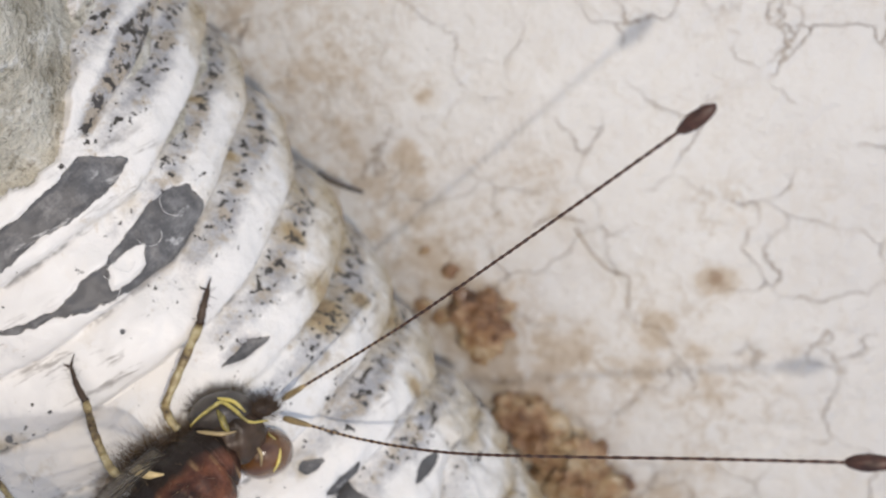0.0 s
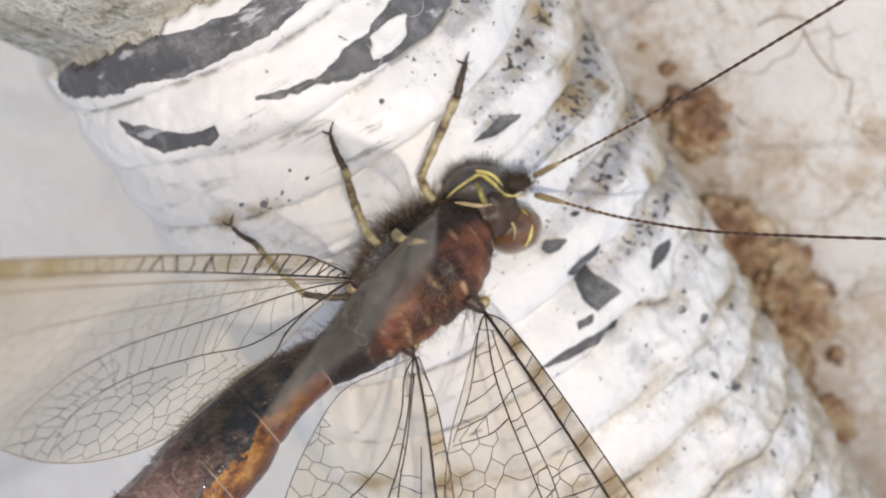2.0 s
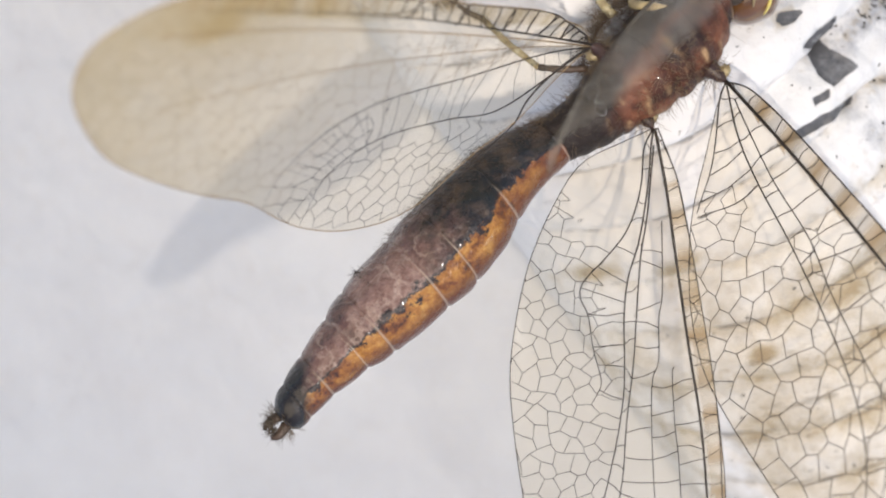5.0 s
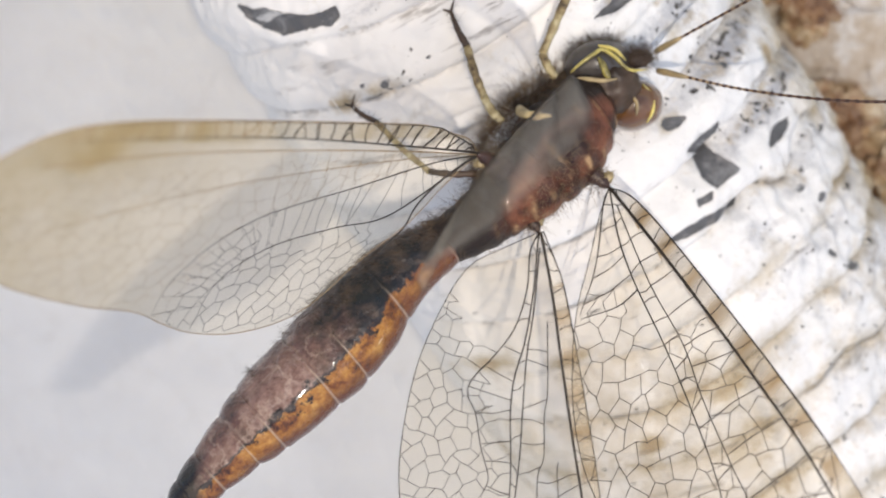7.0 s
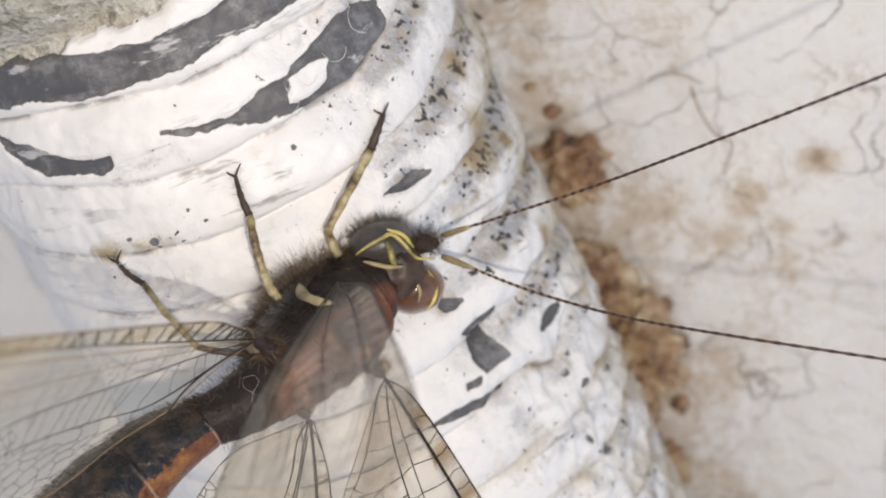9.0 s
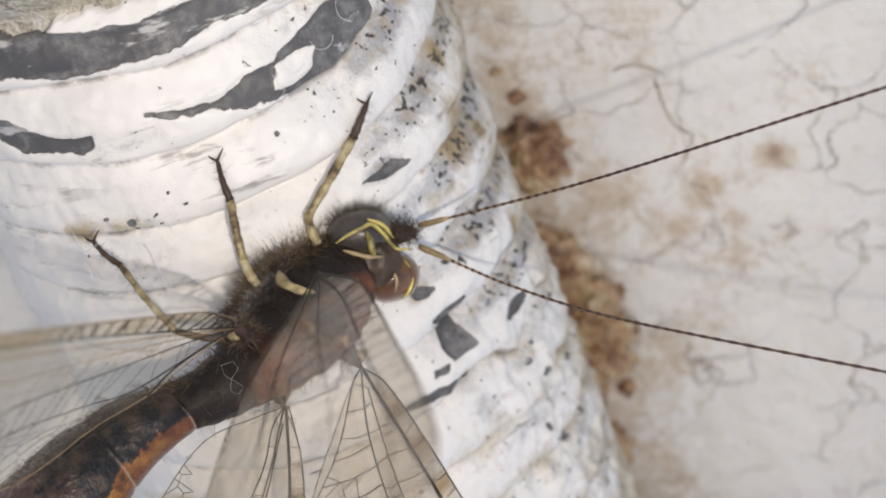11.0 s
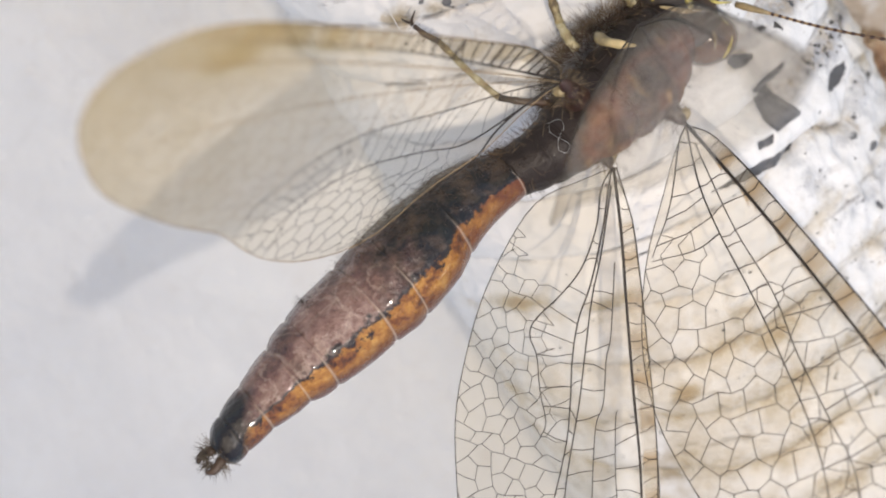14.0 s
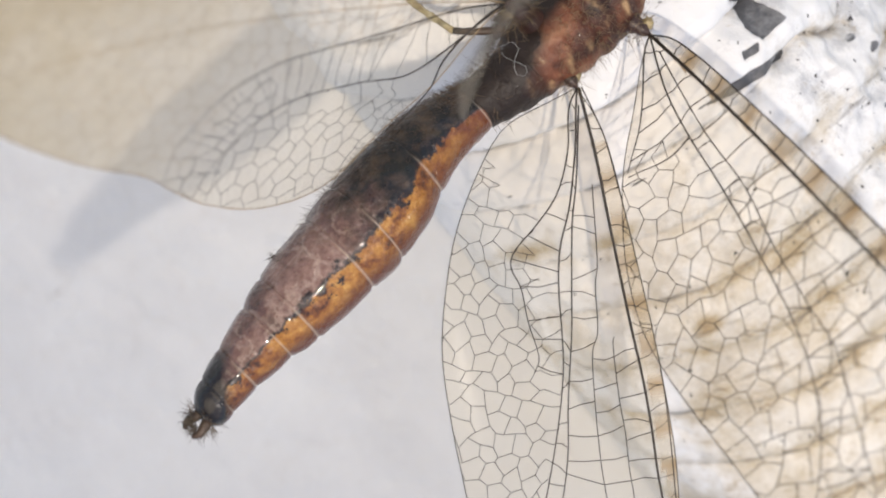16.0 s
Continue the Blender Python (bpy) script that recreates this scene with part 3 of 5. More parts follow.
def conduit():
    base = thing("conduit", (0.3, 20, 0), "white-painted black corrugated conduit with flaking paint round a concrete core", "conduit")
    s = np.concatenate([np.arange(-75, -30, 0.45), np.arange(-30, 38.0, 0.18)])
    a = np.concatenate([np.arange(-180, -75, 4.0), np.arange(-75, 118, 0.6), np.arange(118, 180, 4.0)])
    gs, ga = np.meshgrid(s, a, indexing="ij")
    wob = np.array([[0.8 * noise.noise(Vector((p * 0.12, q * 0.035, 9.0))) for q in a] for p in s])
    worn = np.clip((ga - 38) / 25, 0, 1) * np.clip((-gs - 1) / 7, 0, 1)
    wob = 0.7 * wob + worn * np.array([[1.5 * noise.noise(Vector((p * 0.22, q * 0.07, 4.0))) for q in a] for p in s])
    wob = wob - 0.043 * np.clip(3 - ga, -12, 75) - 0.09 * np.clip(ga - 48, 0, 60) * np.clip((gs + 3) / 18, 0, 1.2)
    run = (gs + wob - GROOVE) / PITCH
    wave = np.abs(np.sin(np.pi * run))
    down = (-run) % 1.0
    lip = np.where(down < 0.93, np.clip(down / 0.75, 0, 1) ** 0.7, 1 - ((down - 0.93) / 0.07) ** 2)
    soft = np.array([[noise.noise(Vector((p * 0.16, q * 0.03, 2.0))) for q in a] for p in s])
    depth = (0.8 + 0.9 * np.clip((ga - 5) / 60, 0, 1)) * np.clip(1 + (1.1 + 0.9 * worn) * soft, 0.2, 1.8) * (1 - 0.5 * np.clip((-gs - 4) / 8, 0, 1))
    r = PIPE_R - depth * (1 - 0.4 * wave ** 0.6 - 0.6 * lip) + 0.15
    rim = rim_at(ga) + 0.22 * np.sin(ga * 0.31) + 0.15 * np.sin(ga * 0.9)
    lump = np.zeros_like(r)
    for idx in np.ndindex(r.shape):
        w = radians(ga[idx])
        q = Vector((gs[idx] * 0.28, math.sin(w) * 4.2, math.cos(w) * 4.2))
        lump[idx] = 0.30 * noise.noise(q) + 0.14 * noise.noise(q * 2.6) + 0.09 * noise.noise(q * 6.1)
    for idx in zip(*np.nonzero((worn > 0) & (ga < 118))):
        q = Vector((gs[idx] * 0.42, ga[idx] * 0.12, 6.0))
        lump[idx] += worn[idx] * (0.52 * (0.45 - abs(noise.noise(q))) + 0.3 * noise.noise(q * 2.3))
    r = r + lump
    peel = np.full(r.shape, -9.0)
    al = np.radians(ga) * PIPE_R
    for poly in FLAKES:
        gain = 1.0 if poly in (BAND, PATCH, CRESCENT) else 3.5
        peel = np.maximum(peel, gain * inside_depth(gs, al, [(p, radians(q) * PIPE_R) for p, q in poly]))
    isle = inside_depth(gs, al, [(p, radians(q) * PIPE_R) for p, q in ISLE])
    peel = np.minimum(peel, -isle)
    peel = np.clip(0.5 + peel * 0.9, 0, 1)
    r = r - 0.25 * np.clip((peel - 0.45) * 5, 0, 1)
    r = np.where(gs > rim, 14.0, r)
    def blots(spots):
        """Soft oval spots: distance along, angle, half length, half width round, weight."""
        out = np.zeros_like(r)
        for p, q, hs_, ha, w in spots:
            out = np.maximum(out, w * np.exp(-((gs - p) / hs_) ** 2 - ((al - radians(q) * PIPE_R) / ha) ** 2))
        return out

    peel = np.maximum(peel, blots([(p, q, 0.6 * h, 0.6 * k, w) for p, q, h, k, w in DARK_SPOTS]))
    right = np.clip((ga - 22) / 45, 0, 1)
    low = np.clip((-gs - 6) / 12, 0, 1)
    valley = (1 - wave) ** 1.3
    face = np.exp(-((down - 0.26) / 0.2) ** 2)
    # mask of the painted shade and dirt line under each lip
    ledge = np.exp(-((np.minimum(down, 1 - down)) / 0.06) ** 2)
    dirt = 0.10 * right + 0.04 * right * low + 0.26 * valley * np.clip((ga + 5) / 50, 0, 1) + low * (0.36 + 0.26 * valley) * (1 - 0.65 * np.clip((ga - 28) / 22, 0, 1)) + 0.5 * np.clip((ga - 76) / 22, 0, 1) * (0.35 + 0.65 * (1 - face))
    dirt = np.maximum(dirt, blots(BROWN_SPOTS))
    # grey-blue shading of ridge faces and valleys painted in, together with real grime
    grime_shade = right * (0.22 + 0.62 * face) * np.clip((gs + 16) / 12, 0.45, 1) + 0.12 * valley + 0.16 * low
    grime_shade = np.maximum(grime_shade, blots(GREY_SPOTS))
    grime_shade = np.maximum(grime_shade, 1.1 * np.clip(0.5 + 1.2 * inside_depth(gs, al, [(p, radians(q) * PIPE_R) for p, q in THIN_STRIP]), 0, 1))
    x = r * np.sin(np.radians(ga))
    z = PIPE_Z + r * np.cos(np.radians(ga))
    t = radians(AXIS_TURN)
    wx = 0.3 + x * math.cos(t) - (gs - 20) * math.sin(t)
    wy = 20 + x * math.sin(t) + (gs - 20) * math.cos(t)
    n, k = r.shape
    verts = np.stack([wx, wy, z], -1).reshape(-1, 3)
    faces = [(i * k + j, (i + 1) * k + j, (i + 1) * k + (j + 1) % k, i * k + (j + 1) % k) for i in range(n - 1) for j in range(k)]
    me = mesh_from("conduit_wall", verts, faces, attrs={"ledge": ledge.ravel(), "peel": peel.ravel(), "dirt": dirt.ravel(), "grime_shade": grime_shade.ravel()})
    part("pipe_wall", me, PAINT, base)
    # concrete post that the conduit sheathes
    hs = np.concatenate([np.arange(20, 44, 0.4), np.arange(44, 90, 2.0)])
    vv, ff = [], []
    for h in hs:
        for j in range(240):
            w = 2 * math.pi * j / 240
            q = Vector((math.sin(w) * 5, math.cos(w) * 5, h * 0.3))
            turn = math.degrees(w) if w < math.pi else math.degrees(w) - 360
            rr = PIPE_R - 1.1 + 0.75 * min(12.0, max(0.0, h - rim_at(turn) - 0.6)) + 0.55 * noise.noise(q) + 0.22 * noise.noise(q * 4.3) + 0.1 * noise.noise(q * 11)
            lx, lz = rr * math.sin(w), rr * math.cos(w)
            vv.append((0.3 + lx * math.cos(t) - (h - 20) * math.sin(t), 20 + lx * math.sin(t) + (h - 20) * math.cos(t), PIPE_Z + lz))
    for i in range(len(hs) - 1):
        for j in range(240):
            a0, b0 = i * 240 + j, i * 240 + (j + 1) % 240
            ff.append((a0, a0 + 240, b0 + 240, b0))
    ff.append(tuple((len(hs) - 1) * 240 + j for j in range(240)))
    part("concrete_core", mesh_from("concrete_core", vv, ff), CONCRETE, base, "rough grey concrete core")
    return base


slab()
conduit()


def mud_clump(at, axes, seed, flat=1.0):
    v, f = ball(at, axes, 110, 80, 0.0)
    c = np.array(at, float)
    out = []
    for p in v:
        d = (p - c)
        q = Vector(p * 0.45) + Vector((seed * 3, seed, 0))
        k = 1 + 0.55 * noise.noise(q) + 0.30 * noise.noise(q * 2.7) + 0.20 * noise.noise(q * 6.0) + 0.06 * noise.noise(q * 13) - 0.35 * max(0, noise.noise(q * 4.1) - 0.3) - 0.5 * max(0, noise.noise(q * 1.9 + Vector((7, 0, 0))) - 0.25)
        out.append(c + d * k)
    ob = new("mud_clump", mesh_from("mud_clump", out, f))
    ob.data.materials.append(MUD)
    return tagged(ob, "crumbling brown dried mud wedged along the conduit", "mud", "mud along the conduit")


for at, axes, seed in (((19.6, -4.0, 0.9), ((2.2, 0.5, 0), (-0.7, 2.4, 0), (0, 0, 2.6)), 1.0),
                       ((20.2, -20.6, 1.0), ((3.6, 0.4, 0), (-0.4, 4.6, 0), (0, 0, 4.4)), 4.0),
                       ((19.6, -14.6, 0.8), ((1.5, 0.8, 0), (-1.2, 3.2, 0), (0, 0, 3.0)), 5.0),
                       ((18.2, -12.0, 1.0), ((1.0, 0.5, 0), (-0.7, 1.7, 0), (0, 0, 1.8)), 7.0),
                       ((18.0, -27.0, 0.9), ((2.6, 0.5, 0), (-0.3, 3.2, 0), (0, 0, 3.6)), 6.0),
                       ((19.0, -33.5, 0.4), ((2.2, 0.6, 0), (-0.5, 3.4, 0), (0, 0, 2.0)), 9.0)):
    mud_clump(at, axes, seed)


rnd_ = np.random.RandomState(21)
for k in range(14):
    y_ = rnd_.uniform(-30, 6)
    c_ = (15.6 + 0.115 * (20 - y_) + rnd_.normal() * 1.3, y_, 0.35)
    h_ = rnd_.uniform(0.35, 0.9)
    me_ = mesh_from("mud_crumb", *ball(c_, [(h_, 0.1, 0), (-0.1, h_ * 0.8, 0), (0, 0, h_ * 0.7)], 26, 18, 0.35, 1.6, float(k)))
    me_.materials.append(MUD)
    tagged(new("mud_crumb", me_), "small crumb of dried brown mud on the plaster", "mud", "crumbs of mud")


def fibre(name, label, category, pts, r, mat, parent=None):
    me = mesh_from(name, *tube(spline(pts, 40), np.linspace(r, r * 0.6, 40), 6))
    me.materials.append(mat)
    return tagged(new(name, me), label, category)


fibre("hair_strand", "thin curved brown fibre lying on the plaster", "fibre", [(26.4, 1.3, 0.35), (27.6, 1.6, 0.6), (29.0, 1.2, 0.6), (30.3, 0.1, 0.3)], 0.06, CRACK)
fibre("hair_strand", "thin branching brown rootlet lying on the plaster", "fibre", [(29.4, 0.0, 0.3), (29.7, -2.2, 0.35), (30.3, -4.1, 0.3), (31.4, -5.1, 0.35), (30.9, -6.4, 0.3), (30.3, -7.6, 0.2)], 0.07, CRACK)
fibre("rootlet", "dark stick-like rootlet wedged beside the conduit", "rootlet", [(14.6, 12.6, 4.4), (15.0, 11.6, 3.8), (15.4, 10.6, 2.9), (15.9, 9.4, 1.6)], 0.22, DARK)
rnd_ = np.random.RandomState(12)
for k in range(9):
    # silk round the hind foot
    a_ = np.array((-1.2, 10.4, 34.6)) + rnd_.normal(size=3) * (1.0, 1.0, 0.2)
    b_ = np.array((1.0, 8.4, 35.4)) + rnd_.normal(size=3) * (1.4, 1.2, 0.3)
    fibre("silk_thread", "fine white silk thread clinging to the conduit", "silk", [a_, (a_ + b_) / 2 + rnd_.normal(size=3) * (0.9, 0.9, 0.25), b_], 0.022, WEB)

for k in range(4):
    # curls of silk on the bare plastic
    s0_, a0_, r0_, w0_ = 15.4 + 0.5 * k, radians(32 + 7.5 * k), rnd_.uniform(0.4, 0.9), rnd_.uniform(0, 6)
    pts_ = []
    for q in range(7):
        w_ = w0_ + q * 0.5 + rnd_.normal() * 0.2
        s_, a_ = s0_ + r0_ * (1 + 0.12 * q) * math.cos(w_), a0_ + r0_ * (1 + 0.12 * q) * math.sin(w_) / PIPE_R
        lx_ = 17.15 * math.sin(a_)
        ct_, st_ = math.cos(radians(AXIS_TURN)), math.sin(radians(AXIS_TURN))
        pts_.append((0.3 + lx_ * ct_ - (s_ - 20) * st_, 20 + lx_ * st_ + (s_ - 20) * ct_, PIPE_Z + 17.15 * math.cos(a_)))
    fibre("silk_thread", "fine white silk thread clinging to the conduit", "silk", pts_, 0.018, WEB)

# ---- owlfly ----
fly = thing("owlfly", (9, 4, 33), "brown owlfly with clear veined wings clinging to the conduit", "insect")
AX = unit((0.732, 0.155, -0.663))
TOWARD = unit((0.553, 0.432, 0.712))
FLANK = np.cross(TOWARD, AX)
DORSAL = unit(TOWARD * math.cos(radians(44)) + FLANK * math.sin(radians(44)))
SIDE = np.cross(DORSAL, AX)


def hairs(roots, length, seed, spread=0.5, thick=0.022):
    """Fine tapered hairs: roots are pairs of a point and its outward way."""
    rnd = np.random.RandomState(seed)
    v, f = [], []
    for p, d in roots:
        ln = length * rnd.uniform(0.5, 1.25)
        d = unit(unit(d) + rnd.normal(size=3) * spread)
        bend = rnd.normal(size=3) * 0.18 * ln
        k = len(v)
        e = unit(np.cross(d, rnd.normal(size=3)))
        g = np.cross(d, e)
        for c, r in ((p, thick), (p + d * ln * 0.55 + bend * 0.4, thick * 0.7)):
            for w in (0.0, 2.094, 4.189):
                v.append(c + r * (math.cos(w) * e + math.sin(w) * g))
        v.append(p + d * ln + bend)
        for q in range(3):
            f.append((k + q, k + (q + 1) % 3, k + 3 + (q + 1) % 3, k + 3 + q))
            f.append((k + 3 + q, k + 3 + (q + 1) % 3, k + 6))
    return v, f


def skin_points(center, axes, count, seed, keep=None):
    rnd = np.random.RandomState(seed)
    out = []
    ax = np.asarray(axes, float)
    while len(out) < count:
        d = unit(rnd.normal(size=3))
        p = np.asarray(center) + d @ ax
        w = unit(d @ ax)
        if keep is None or keep(p, w):
            out.append((p, w))
    return out


def abdomen():
    mid = spline([(4.6, 2.2, 38.6), (2.6, 2.3, 39.7), (0.34, 2.2, 41.4), (-1.94, 1.32, 43.6), (-3.87, 0.58, 45.5), (-5.37, 0.13, 46.9), (-8.2, -0.59, 49.6), (-9.53, -0.97, 50.9), (-11.62, -1.73, 52.9), (-13.1, -2.5, 54.5)], 120)
    lon = np.linspace(0, 1, 120)
    width = np.interp(lon, [0, 0.10, 0.22, 0.33, 0.44, 0.55, 0.66, 0.77, 0.88, 0.96, 1.0], [1.2, 1.5, 2.0, 2.65, 2.85, 2.72, 2.36, 1.9, 1.42, 1.2, 0.9])
    bounds = [0, 14, 34, 52, 66, 79, 91, 102, 111, 119]
    for q in range(9):
        i0, i1 = bounds[q], bounds[q + 1]
        vv, ff, sd, ln, se = [], [], [], [], []
        rows = list(range(i0, i1 + 1))
        for n_, i in enumerate(rows):
            u = n_ / (len(rows) - 1)
            w = width[i] * (1 + 0.045 * math.sin(math.pi * u)) * (0.965 if n_ in (0, len(rows) - 1) else 1)
            if q == 8 and u > 0.6:
                w *= 1 - 0.25 * ((u - 0.6) / 0.4) ** 2
            for j in range(56):
                p = 2 * math.pi * j / 56
                fold = 1 + 0.05 * math.exp(-((abs(p if p <= math.pi else p - 2 * math.pi) - 1.0) / 0.12) ** 2)
                pt = mid[i] + w * fold * (math.sin(p) * SIDE + 0.92 * math.cos(p) * DORSAL)
                pt = pt + 0.07 * noise.noise(Vector(pt * 1.3)) * DORSAL
                vv.append(pt)
                sd.append(abs(p if p <= math.pi else p - 2 * math.pi) / math.pi)
                ln.append(lon[i])
                se.append(1.0 if n_ in (0, len(rows) - 1) else 0.0)
        m = 56
        for a in range(len(rows) - 1):
            for j in range(m):
                b0, b1 = a * m + j, a * m + (j + 1) % m
                ff.append((b0, b1, b1 + m, b0 + m))
        ff.append(tuple(range(m)))
        ff.append(tuple((len(rows) - 1) * m + j for j in reversed(range(m))))
        part("abdomen_segment", mesh_from("abdomen_segment", vv, ff, attrs={"side": sd, "lon": ln, "seam": se}), SKIN, fly)
    tip = mid[-1]
    out = -AX
    v, f = [], []
    for sgn in (-1, 1):
        p = tip + SIDE * 0.45 * sgn
        tube(spline([p, p + out * 0.7 + SIDE * 0.25 * sgn, p + out * 1.1], 8), np.linspace(0.32, 0.12, 8), 8, v, f)
    part("tail_clasper", mesh_from("tail_clasper", v, f), DARK, fly, "short dark tail claspers")
    roots = [(tip + unit(d) * 0.7, d) for d in np.random.RandomState(4).normal(size=(260, 3)) + out * 1.2]
    part("tail_hair", mesh_from("tail_hair", *hairs(roots, 0.7, 5)), HAIR, fly)
    fuzz = []
    rnd = np.random.RandomState(8)
    for _ in range(3000):
        i = min(74, int(abs(rnd.normal(0, 34))))
        p = rnd.normal(0.55, 0.75)
        way = math.sin(p) * SIDE + 0.92 * math.cos(p) * DORSAL
        fuzz.append((mid[i] + width[i] * way, way + out * 0.8))
    part("abdomen_hair", mesh_from("abdomen_hair", *hairs(fuzz, 0.6, 9, 0.4, 0.012)), BROWN_HAIR, fly)


abdomen()

def dark_pile(pts):
    """How far the dark pile of the flank reaches: 1 on the hairy flank, 0 on the bare reddish back."""
    d = np.array([np.asarray(p) - np.array((9.0, 3.5, 35.0)) for p in pts])
    return np.clip(0.97 + d @ SIDE / 2.9 + np.clip(-d @ AX - 3.0, 0, 3) * 0.12, 0, 1)


def thorax():
    """Four hairy sections of the chest, swept from the neck to the waist, with low ribs across them."""
    rows = 96
    mid = spline([(12.5, 5.3, 31.2), (11.6, 4.7, 32.3), (10.2, 3.9, 33.9), (8.4, 3.3, 35.7), (6.4, 2.8, 37.3), (4.6, 2.4, 38.7), (2.6, 2.3, 39.9)], rows)
    run = np.linspace(0, 1, rows)
    wide = np.interp(run, [0, 0.08, 0.2, 0.35, 0.5, 0.66, 0.8, 0.92, 1], [1.2, 1.9, 2.5, 2.85, 2.75, 2.3, 1.8, 1.55, 1.4])
    tall = np.interp(run, [0, 0.08, 0.2, 0.35, 0.5, 0.66, 0.8, 0.92, 1], [1.2, 1.7, 2.3, 2.65, 2.5, 2.15, 1.75, 1.5, 1.4])
    for nm, a, b in (("prothorax", 0, 16), ("mesothorax", 16, 48), ("metathorax", 48, 72), ("waist", 72, rows - 1)):
        v, f, rib = [], [], []
        for i in range(a, b + 1):
            u = (i - a) / (b - a)
            swell = 1 + 0.05 * math.sin(math.pi * u) - (0.05 if i in (a, b) else 0)
            for j in range(60):
                w = 2 * math.pi * j / 60
                arc = math.sin(i * 0.75 + 1.3 * math.cos(w) + 0.8 * noise.noise(Vector((i * 0.2, w, 0))))
                k = swell * (1 + 0.022 * arc + 0.05 * noise.noise(Vector((math.sin(w) * 2, math.cos(w) * 2, i * 0.12))))
                v.append(mid[i] + k * (wide[i] * math.sin(w) * SIDE + tall[i] * math.cos(w) * DORSAL))
                rib.append(max(0.0, arc) ** 3)
        n = b - a + 1
        for i in range(n - 1):
            for j in range(60):
                p, q = i * 60 + j, i * 60 + (j + 1) % 60
                f.append((p, q, q + 60, p + 60))
        f.append(tuple(range(60)))
        f.append(tuple((n - 1) * 60 + j for j in reversed(range(60))))
        body = part(nm, mesh_from(nm, v, f, attrs={"pile": dark_pile(v), "rib": rib}), THORAX, fly)
        rnd = np.random.RandomState(a + 3)
        fine, tan = [], []
        for _ in range(26 * n):
            i, w = rnd.randint(a, b), rnd.uniform(0, 6.283)
            way = math.sin(w) * SIDE + math.cos(w) * DORSAL
            root = mid[i] + 0.99 * (wide[i] * math.sin(w) * SIDE + tall[i] * math.cos(w) * DORSAL)
            if math.sin(w) > 0.1 or rnd.rand() < 0.2:
                (tan if rnd.rand() < 0.35 else fine).append((root, way - AX * 0.5))
        part("thorax_hair", mesh_from("thorax_hair", *hairs(fine, 0.9, a + 1, 0.6, 0.014)), BROWN_HAIR, body, "dark brown fuzz")
        part("thorax_hair", mesh_from("thorax_hair", *hairs(tan, 1.15, a + 2, 0.6, 0.013)), TAN_HAIR, body, "tan fuzz")


thorax()
pelt = skin_points((9.0, 4.4, 34.6), [AX * 5.0, SIDE * 3.0, DORSAL * 2.5], 2200, 31, lambda p, w: w @ SIDE > 0.3)
part("thorax_hair", mesh_from("thorax_hair", *hairs(pelt, 1.0, 33, 0.6, 0.014)), BROWN_HAIR, fly, "dark brown fuzz")
pelt = skin_points((9.4, 5.0, 34.0), [AX * 4.6, SIDE * 3.0, DORSAL * 2.3], 1300, 41, lambda p, w: w @ SIDE > 0.45)
part("thorax_hair", mesh_from("thorax_hair", *hairs(pelt, 1.3, 43, 0.6, 0.012)), TAN_HAIR, fly, "tan fuzz")
pelt = skin_points((8.6, 3.6, 35.4), [AX * 4.6, SIDE * 2.8, DORSAL * 2.3], 700, 35, lambda p, w: w @ SIDE < -0.6)
part("thorax_hair", mesh_from("thorax_hair", *hairs(pelt, 0.9, 36, 0.6, 0.012)), TAN_HAIR, fly, "tan fuzz")

FACE = np.array((13.4, 6.0, 31.3))
F_RIGHT = unit(np.cross(TOWARD, np.cross(unit((0.78, -0.35, -0.5)), TOWARD)))
F_UP = np.cross(TOWARD, F_RIGHT)


def face_at(a, b, c):
    return FACE + F_RIGHT * a + F_UP * b + TOWARD * c


head = part("head", mesh_from("head", *ball(face_at(0.1, -0.5, -1.0), [F_RIGHT * 1.9, F_UP * 1.8, TOWARD * 1.9], 40, 28, 0.12, 3)), DARK, fly)
GREY_EYE = face_at(-0.4, 0.8, -0.6)
part("eye", mesh_from("eye", *ball(GREY_EYE, [F_RIGHT * 2.0, F_UP * 1.4, TOWARD * 1.75], 44, 30, 0.02, 2)), EYE, head, "large smooth grey-brown eye")
part("eye", mesh_from("eye", *ball(face_at(1.6, -1.75, -2.2), [F_RIGHT * 1.85, F_UP * 1.55, TOWARD * 1.9], 44, 30, 0.02, 2)), EYE_BROWN, head, "large glossy brown eye with yellow streaks")


def face_line(pts, r, mat, nm, lab=""):
    path = spline([face_at(p[0] - 0.42, p[1] - 0.2, p[2] + 1.25) for p in pts], 18)
    part(nm, mesh_from(nm, *tube(path, 0.85 * np.concatenate([np.linspace(r * 0.4, r, 6), np.full(6, r), np.linspace(r, r * 0.35, 6)]), 10)), mat, head, lab)


face_line([(-2.0, 0.45, -0.5), (-1.4, 0.8, -0.15), (-0.5, 1.18, 0.1), (0.05, 1.33, 0.15), (0.65, 0.75, 0.2), (1.35, -0.15, 0.1), (2.5, -0.25, -0.2)], 0.15, YELLOW, "brow_ridge", "bright yellow ridge")
face_line([(-0.15, 1.65, 0.05), (0.7, 1.22, 0.15), (1.3, 0.45, 0.05)], 0.15, YELLOW, "brow_ridge", "bright yellow ridge")
face_line([(-0.3, 0.95, 0.05), (-0.15, 0.4, 0.15), (-0.05, -0.1, 0.1), (0.1, -0.5, 0.0)], 0.25, YELLOW, "brow_ridge", "bright yellow ridge")
face_line([(-1.7, 0.0, -0.2), (-1.1, -0.25, 0.0), (-0.3, -0.5, 0.05), (0.5, -0.55, 0.1)], 0.16, STRAW, "brow_ridge")
